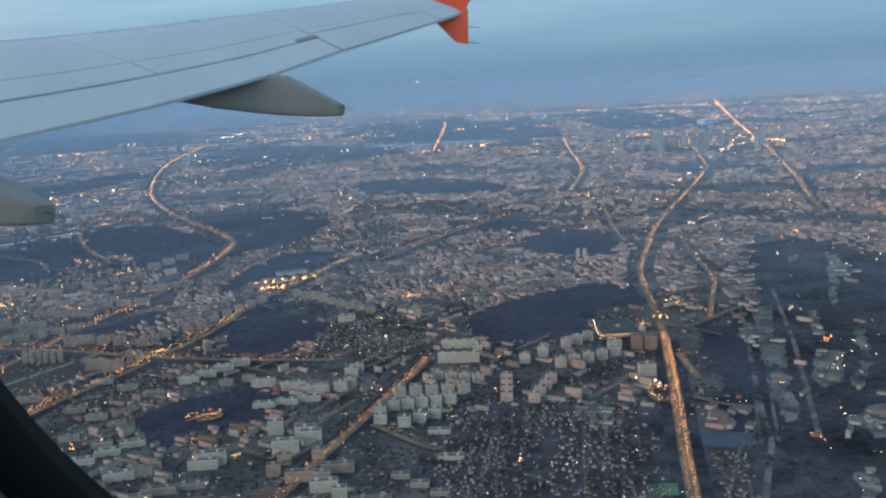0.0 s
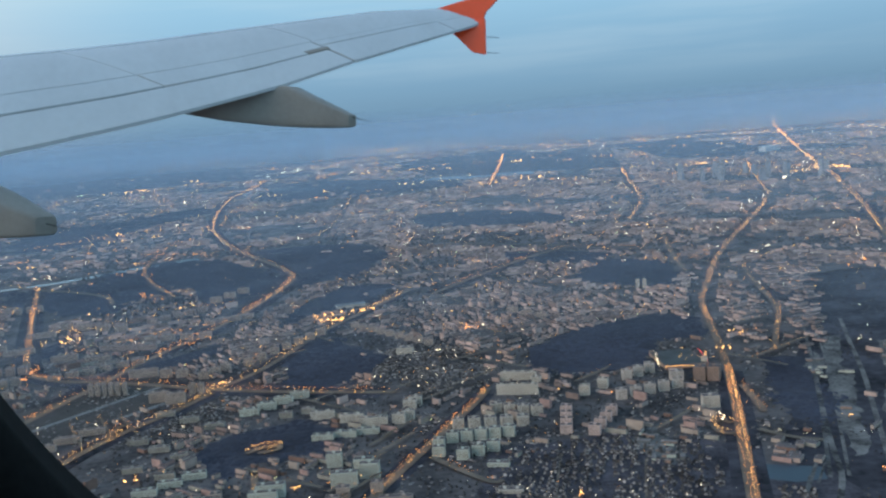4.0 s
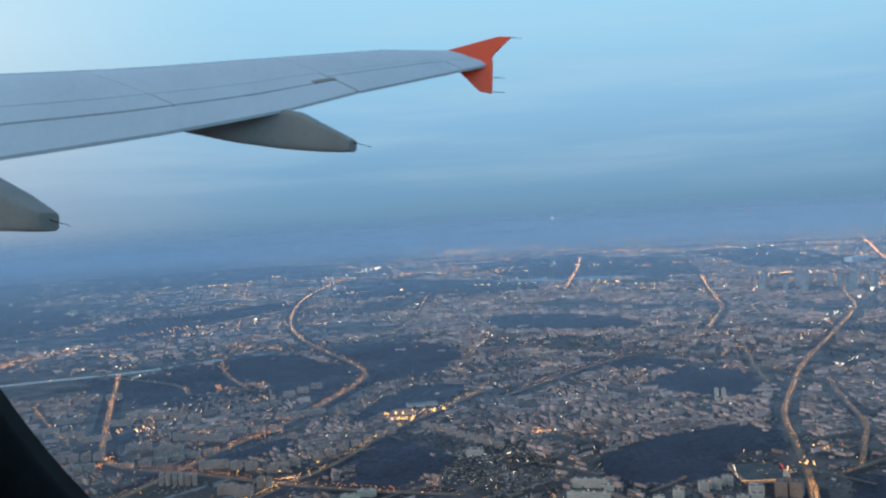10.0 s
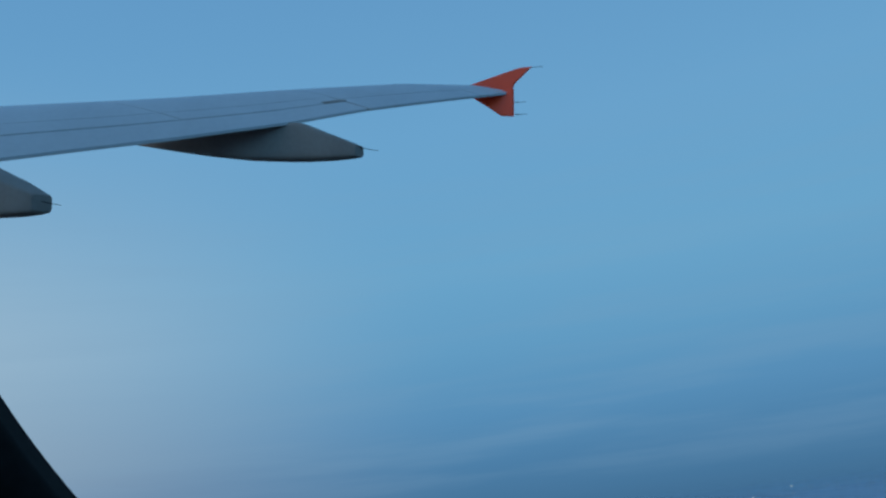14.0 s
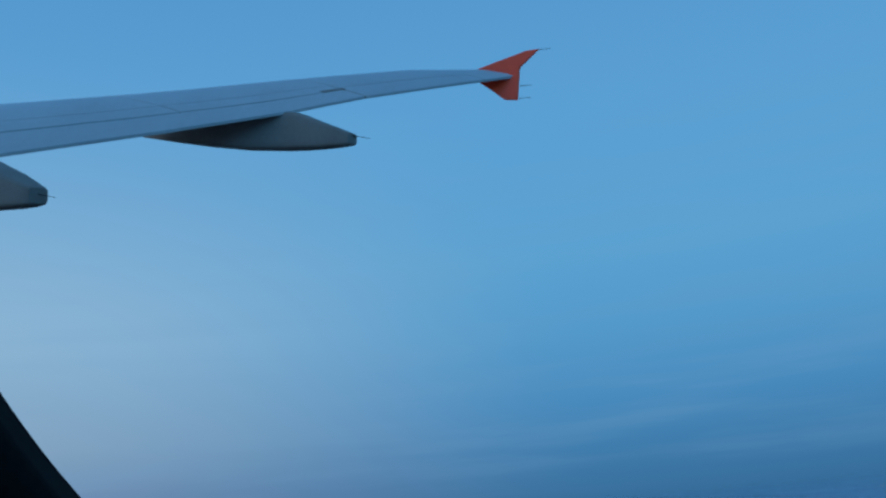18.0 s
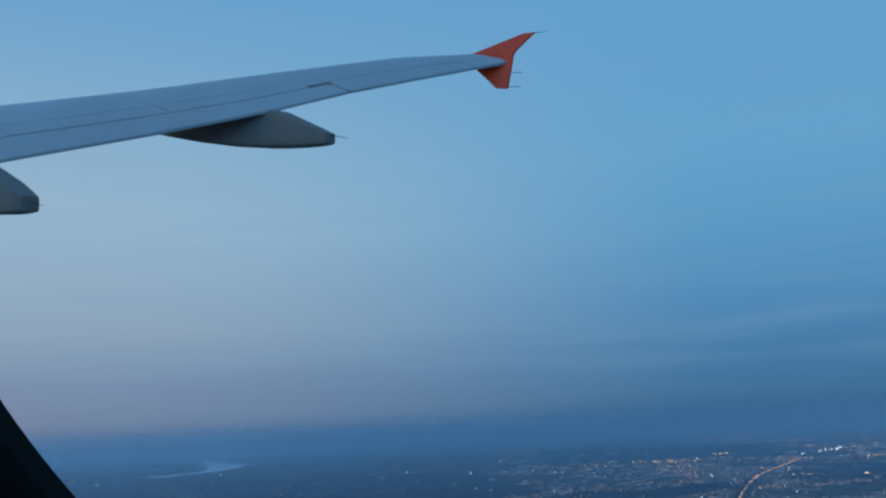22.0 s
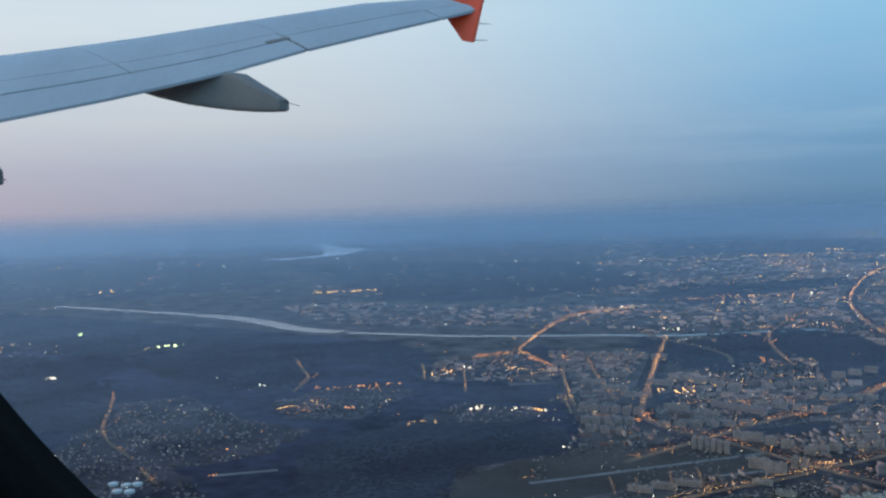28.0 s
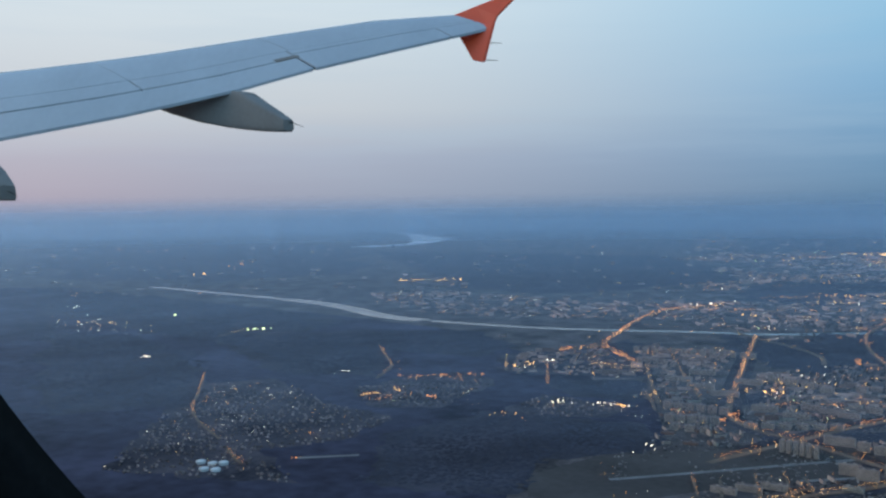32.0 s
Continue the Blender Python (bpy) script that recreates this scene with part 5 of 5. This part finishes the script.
def storage_tank(x, y, r, h):
    base = tagged(new("storage_tank"), "squat white domed storage tank beside the village", "tank", "village tanks")
    n = 20
    ring = lambda rr, z: [(rr * math.cos(2 * math.pi * i / n), rr * math.sin(2 * math.pi * i / n), z) for i in range(n)]
    side = [(i, (i + 1) % n, n + (i + 1) % n, n + i) for i in range(n)]
    mesh_object("shell", ring(r, 0) + ring(r, h), side, M_PALE, parent=base, smooth=True)
    mesh_object("roof", ring(r * 1.02, h) + ring(r * 0.6, h * 1.25) + [(0, 0, h * 1.35)], side + [(n + i, n + (i + 1) % n, 2 * n) for i in range(n)], M_PALE, parent=base, smooth=True)
    base.matrix_world = pose(x, y, 0)


for tx, ty in ((-386, 253), (-379, 255), (-376, 259), (-374, 247), (-369, 250)):
    storage_tank(tx, ty, 2.3, 1.3)
radio_mast(146, 4598, 111, "w")
radio_mast(313, 4589, 138, "w")
radio_mast(1045, 4479, 104, "r")
build_city()


def garden_trees():
    for r0, r1, cell, size in ((230, 620, 2.2, 40), (620, 1050, 4.4, 90)):
        x, y = scatter(r0, r1, cell, -34, 60)
        x, y = x + rng.normal(0, cell, len(x)), y + rng.normal(0, cell, len(x))
        az = np.degrees(np.arctan2(-x, y))
        keep = rng.random(len(x)) < np.where(az > 22, -0.5, np.where(az < -14, 0.02, 0.5)) + 0.7 * patchy(x, y, size)
        keep &= ~inside(AIRFIELD, x, y)
        for poly in wood_polys:
            keep &= ~inside(poly, x, y)
        x, y = x[keep], y[keep]
        keep = ~near_road(x, y, np.full(len(x), 0.8))
        q = np.column_stack([x, y])[keep]
        s = rng.uniform(0.3, 0.8, len(q)) * cell * 0.42
        px, py = (CLUMP[None, :, k] * rng.uniform(0.7, 1.3, (len(q), 7)) for k in (0, 1))
        pz = CLUMP[None, :, 2] * rng.uniform(0.6, 1.4, (len(q), 7)) * 1.1
        v = np.stack([q[:, 0, None] + px * s[:, None], q[:, 1, None] + py * s[:, None], pz * s[:, None] + 0.02], 2).reshape(-1, 3)
        f = [tuple(7 * i + k for k in t) for i in range(len(q)) for t in CLUMP_F]
        tagged(mesh_object("garden_trees", v.tolist(), f, M_SHRUB), "bare garden trees and hedges between the buildings", "trees", kind="stuff")


garden_trees()


def low_sheds():
    """Garages, kiosks and sheds in the yards between the blocks."""
    x, y = scatter(230, 640, 3.6, -20, 32)
    keep = rng.random(len(x)) < 0.34 + 1.3 * patchy(x, y, 32)
    for poly in wood_polys + [SCRUB, GARDENS, FARMS]:
        keep &= ~inside(poly, x, y)
    for tx, ty, tr in taken:
        keep &= np.hypot(x - tx, y - ty) > tr * 0.7
    x, y = x[keep], y[keep]
    keep = ~near_road(x, y, np.full(len(x), 0.6), 0.3)
    x, y = x[keep], y[keep]
    n = len(x)
    a = grid_turn(x, y) + np.where(rng.random(n) < 0.4, math.pi / 2, 0) + rng.normal(0, 0.1, n)
    boxes("low_sheds", x, y, a, rng.uniform(0.5, 2.0, n), rng.uniform(0.4, 0.75, n), rng.uniform(0.25, 0.6, n), "low garages and sheds in yards between blocks", "sheds", wall=M_COTTAGE)


low_sheds()

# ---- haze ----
# nested see-through tinted shells stand in for the haze
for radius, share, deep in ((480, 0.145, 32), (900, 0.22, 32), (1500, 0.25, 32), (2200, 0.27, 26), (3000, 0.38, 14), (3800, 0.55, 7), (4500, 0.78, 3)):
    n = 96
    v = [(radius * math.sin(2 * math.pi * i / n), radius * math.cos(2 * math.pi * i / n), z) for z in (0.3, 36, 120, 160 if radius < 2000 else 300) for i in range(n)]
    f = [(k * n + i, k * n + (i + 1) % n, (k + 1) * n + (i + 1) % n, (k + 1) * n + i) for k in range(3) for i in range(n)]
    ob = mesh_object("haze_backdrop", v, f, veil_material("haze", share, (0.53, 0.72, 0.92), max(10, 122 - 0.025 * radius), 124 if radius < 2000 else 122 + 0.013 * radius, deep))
    tagged(ob, "thin blue-tinted shell standing in for evening haze over the far land", "haze", kind="structure")
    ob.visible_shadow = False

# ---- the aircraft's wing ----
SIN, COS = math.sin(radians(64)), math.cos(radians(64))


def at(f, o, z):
    """A place on the wing, forward and outboard of the cabin, in the wing's own axes; its depth is flattened to fit the
    camera's view.
    """
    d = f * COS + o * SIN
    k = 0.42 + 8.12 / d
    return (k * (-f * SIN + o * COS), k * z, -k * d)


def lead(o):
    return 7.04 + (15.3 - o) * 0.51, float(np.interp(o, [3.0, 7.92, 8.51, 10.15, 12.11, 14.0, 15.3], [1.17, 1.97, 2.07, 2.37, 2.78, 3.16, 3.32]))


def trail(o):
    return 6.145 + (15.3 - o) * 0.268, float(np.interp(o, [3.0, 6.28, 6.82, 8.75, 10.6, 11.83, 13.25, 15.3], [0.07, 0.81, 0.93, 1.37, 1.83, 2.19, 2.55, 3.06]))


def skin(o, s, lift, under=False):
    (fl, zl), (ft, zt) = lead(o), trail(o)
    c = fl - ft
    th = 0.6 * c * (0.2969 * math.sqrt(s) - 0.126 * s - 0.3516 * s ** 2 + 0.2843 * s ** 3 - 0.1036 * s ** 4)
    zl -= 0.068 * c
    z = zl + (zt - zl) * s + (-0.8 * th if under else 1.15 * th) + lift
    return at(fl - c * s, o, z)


def wing_panel(name, o0, o1, s0, s1, mat, parent, lift=0.02, sink=0.03, under=None, label=""):
    """A skin panel over a stretch of span and chord, with its own edges."""
    no, ns = max(2, int((o1 - o0) / 0.6)), max(3, int((s1 - s0) * 22))
    v, f = [], []
    for layer in (0, 1):
        for i in range(no + 1):
            for j in range(ns + 1):
                o, s = o0 + (o1 - o0) * i / no, s0 + (s1 - s0) * j / ns
                if layer == 0:
                    v.append(skin(o, s, lift, under == "only"))
                else:
                    v.append(skin(o, s, -lift, True) if under == "wrap" else skin(o, s, -sink if under != "only" else lift + 0.02, under == "only"))
    k, m = (no + 1) * (ns + 1), ns + 1
    for i in range(no):
        for j in range(ns):
            q = (i * m + j, i * m + j + 1, (i + 1) * m + j + 1, (i + 1) * m + j)
            f += [q, tuple(k + t for t in reversed(q))]
    for i in range(no):
        for j in (0, ns):
            f.append((i * m + j, (i + 1) * m + j, k + (i + 1) * m + j, k + i * m + j))
    for j in range(ns):
        for i in (0, no):
            f.append((i * m + j, i * m + j + 1, k + i * m + j + 1, k + i * m + j))
    ob = mesh_object(name, v, f, mat, parent=parent, label=label)
    bm = bmesh.new()
    bm.from_mesh(ob.data)
    bmesh.ops.recalc_face_normals(bm, faces=bm.faces[:])
    for e in bm.edges:
        e.smooth = e.calc_face_angle(0) < 0.6
    for p in bm.faces:
        p.smooth = True
    bm.to_mesh(ob.data)
    bm.free()
    return ob


def fairing(stations, o, parent, label, toe=0.0):
    """Canoe-shaped cover of a flap track: forward, half width, bottom, top."""
    n = 20
    v, f = [], []
    for fw, w, zb, zt in stations:
        for i in range(n):
            a = 2 * math.pi * i / n
            c, s = math.cos(a), math.sin(a)
            c = math.copysign(abs(c) ** 0.32, c)
            s = math.copysign(abs(s) ** 0.38, s)
            v.append(at(fw, o + toe * (8.0 - fw) + w * c, (zb + zt) / 2 + (zt - zb) / 2 * s))
    for k in range(len(stations) - 1):
        f += [(k * n + i, k * n + (i + 1) % n, (k + 1) * n + (i + 1) % n, (k + 1) * n + i) for i in range(n)]
    f += [tuple(range(n)), tuple(range((len(stations) - 1) * n, len(stations) * n))]
    ob = mesh_object("flap_fairing", v, f, M_FAIR, parent=parent, label=label)
    bm = bmesh.new()
    bm.from_mesh(ob.data)
    bmesh.ops.recalc_face_normals(bm, faces=bm.faces[:])
    for p in bm.faces:
        p.smooth = len(p.verts) == 4
    bm.to_mesh(ob.data)
    bm.free()
    return ob


def plate(name, outline, thick, mat, parent, label=""):
    """A plate at the tip, thin at its edges, leaning as its outline does."""
    bm = bmesh.new()
    side = []
    for d in (-thick, thick):
        side.append([bm.verts.new(at(f, o + d, z)) for f, o, z in outline])
    n = len(outline)
    bm.faces.new(side[0])
    bm.faces.new(list(reversed(side[1])))
    for i in range(n):
        bm.faces.new((side[0][i], side[1][i], side[1][(i + 1) % n], side[0][(i + 1) % n]))
    bmesh.ops.recalc_face_normals(bm, faces=bm.faces[:])
    bmesh.ops.bevel(bm, geom=bm.edges[:], offset=thick * 0.45, segments=2, affect="EDGES")
    me = bpy.data.meshes.new(name)
    bm.to_mesh(me)
    bm.free()
    me.materials.append(mat)
    ob = new(name, me)
    ob.parent = parent
    if label:
        tagged(ob, label)
    return ob


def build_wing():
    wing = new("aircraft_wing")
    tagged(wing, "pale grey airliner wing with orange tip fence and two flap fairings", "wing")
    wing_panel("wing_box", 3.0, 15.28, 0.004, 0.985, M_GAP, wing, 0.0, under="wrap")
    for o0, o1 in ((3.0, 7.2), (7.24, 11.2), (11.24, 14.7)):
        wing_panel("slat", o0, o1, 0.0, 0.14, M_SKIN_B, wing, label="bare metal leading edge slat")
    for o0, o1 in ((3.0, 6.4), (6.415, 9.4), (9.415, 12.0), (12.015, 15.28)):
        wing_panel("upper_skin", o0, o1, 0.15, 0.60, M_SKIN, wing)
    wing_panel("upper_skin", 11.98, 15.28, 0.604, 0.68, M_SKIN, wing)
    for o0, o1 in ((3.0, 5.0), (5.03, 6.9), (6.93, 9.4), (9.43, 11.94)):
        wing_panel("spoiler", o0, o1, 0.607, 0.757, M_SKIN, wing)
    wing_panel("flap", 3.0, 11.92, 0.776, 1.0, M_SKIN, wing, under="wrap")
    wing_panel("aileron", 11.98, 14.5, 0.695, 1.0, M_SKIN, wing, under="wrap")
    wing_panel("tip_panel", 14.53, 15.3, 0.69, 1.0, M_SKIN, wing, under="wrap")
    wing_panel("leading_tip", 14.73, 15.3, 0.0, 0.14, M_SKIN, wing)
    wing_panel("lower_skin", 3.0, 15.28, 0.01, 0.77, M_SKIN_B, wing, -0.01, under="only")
    # darker patch on top of the skin stands in for the shaded hinge recess
    wing_panel("recess_patch", 11.6, 12.0, 0.725, 0.765, M_FAIR, wing, 0.026)
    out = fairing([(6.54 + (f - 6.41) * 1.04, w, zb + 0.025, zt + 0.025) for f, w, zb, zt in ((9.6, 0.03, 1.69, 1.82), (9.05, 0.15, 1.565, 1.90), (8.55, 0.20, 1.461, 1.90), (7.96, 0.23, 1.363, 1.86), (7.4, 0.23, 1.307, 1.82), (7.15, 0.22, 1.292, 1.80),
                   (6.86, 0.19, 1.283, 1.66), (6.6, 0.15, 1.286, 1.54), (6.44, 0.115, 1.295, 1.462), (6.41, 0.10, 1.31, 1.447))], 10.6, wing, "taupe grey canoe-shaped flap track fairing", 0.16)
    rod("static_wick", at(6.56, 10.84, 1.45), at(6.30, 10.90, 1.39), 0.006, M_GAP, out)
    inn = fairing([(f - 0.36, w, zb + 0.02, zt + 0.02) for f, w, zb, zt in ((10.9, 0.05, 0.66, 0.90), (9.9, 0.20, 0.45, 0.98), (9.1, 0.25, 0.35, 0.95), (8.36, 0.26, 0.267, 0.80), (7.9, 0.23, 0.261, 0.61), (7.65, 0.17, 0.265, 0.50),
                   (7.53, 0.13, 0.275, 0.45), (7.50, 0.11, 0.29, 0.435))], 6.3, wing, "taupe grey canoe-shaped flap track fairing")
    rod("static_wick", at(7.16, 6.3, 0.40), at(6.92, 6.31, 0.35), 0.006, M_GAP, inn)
    # top leaned outboard so the face turns skyward and looks brighter
    up = plate("tip_fence", [(7.10, 15.32, 3.27), (6.6, 15.52, 3.445), (6.12, 15.74, 3.62), (5.87, 15.74, 3.61), (6.10, 15.43, 3.25), (6.13, 15.32, 3.05)], 0.026, M_ORANGE, wing, "orange swept upper wingtip fence leaned outboard to look brighter")
    # foot leaned inboard so the face turns down and looks shaded
    low = plate("tip_fence", [(6.90, 15.32, 3.10), (6.64, 15.14, 2.92), (6.42, 14.99, 2.77), (6.23, 14.86, 2.63), (6.12, 14.79, 2.55), (5.88, 14.77, 2.51), (6.08, 15.33, 3.15)], 0.03, M_ORANGE, wing, "orange lower wingtip fence leaned inboard to look shaded")
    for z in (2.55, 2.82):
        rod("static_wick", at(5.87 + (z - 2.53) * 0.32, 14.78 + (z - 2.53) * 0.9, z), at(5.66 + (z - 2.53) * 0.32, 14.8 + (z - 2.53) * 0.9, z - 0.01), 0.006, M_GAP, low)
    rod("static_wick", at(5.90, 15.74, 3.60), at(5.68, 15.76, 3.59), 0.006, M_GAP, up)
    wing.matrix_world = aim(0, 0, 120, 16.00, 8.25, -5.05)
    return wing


build_wing()


# ---- edge of the cabin window ----
def build_window_edge(cx, cy, rx, ry, depth, start, sweep, m):
    """Dark rounded corner of a window surround: a bead of rubber and the lining behind it."""
    edge = new("window_surround")
    tagged(edge, "dark rounded corner of an aircraft cabin window surround", "window frame", "cabin windows")

    def band(name, r0, r1, z0, z1, mat):
        v, f = [], []
        n = 40
        back = 0.04 * depth
        for i in range(n + 1):
            a = radians(start + sweep * i / n)
            for r, z in ((r0, z0), (r1, z1), (r1, z1 - back), (r0, z0 - back)):
                v.append((cx + math.cos(a) * rx * r, cy + math.sin(a) * ry * r, -depth + z * depth / 8.45))
        for i in range(n):
            for k in range(4):
                f.append((4 * i + k, 4 * i + (k + 1) % 4, 4 * i + 4 + (k + 1) % 4, 4 * i + 4 + k))
        f += [(0, 1, 2, 3), (4 * n + 3, 4 * n + 2, 4 * n + 1, 4 * n)]
        return mesh_object(name, v, f, mat, parent=edge, smooth=True)

    band("rubber_seal", 1.0, 1.030, 0.0, 0.5, M_RUBBER)
    band("lining", 1.033, 1.22, 0.5, 1.0, M_LINING)
    edge.matrix_world = m


build_window_edge(3.70, 4.12, 10.5, 10.5, 10.4, 198, 42, aim(0.65, 1.04, 118.21, 20.10, 16.14, -5.52))
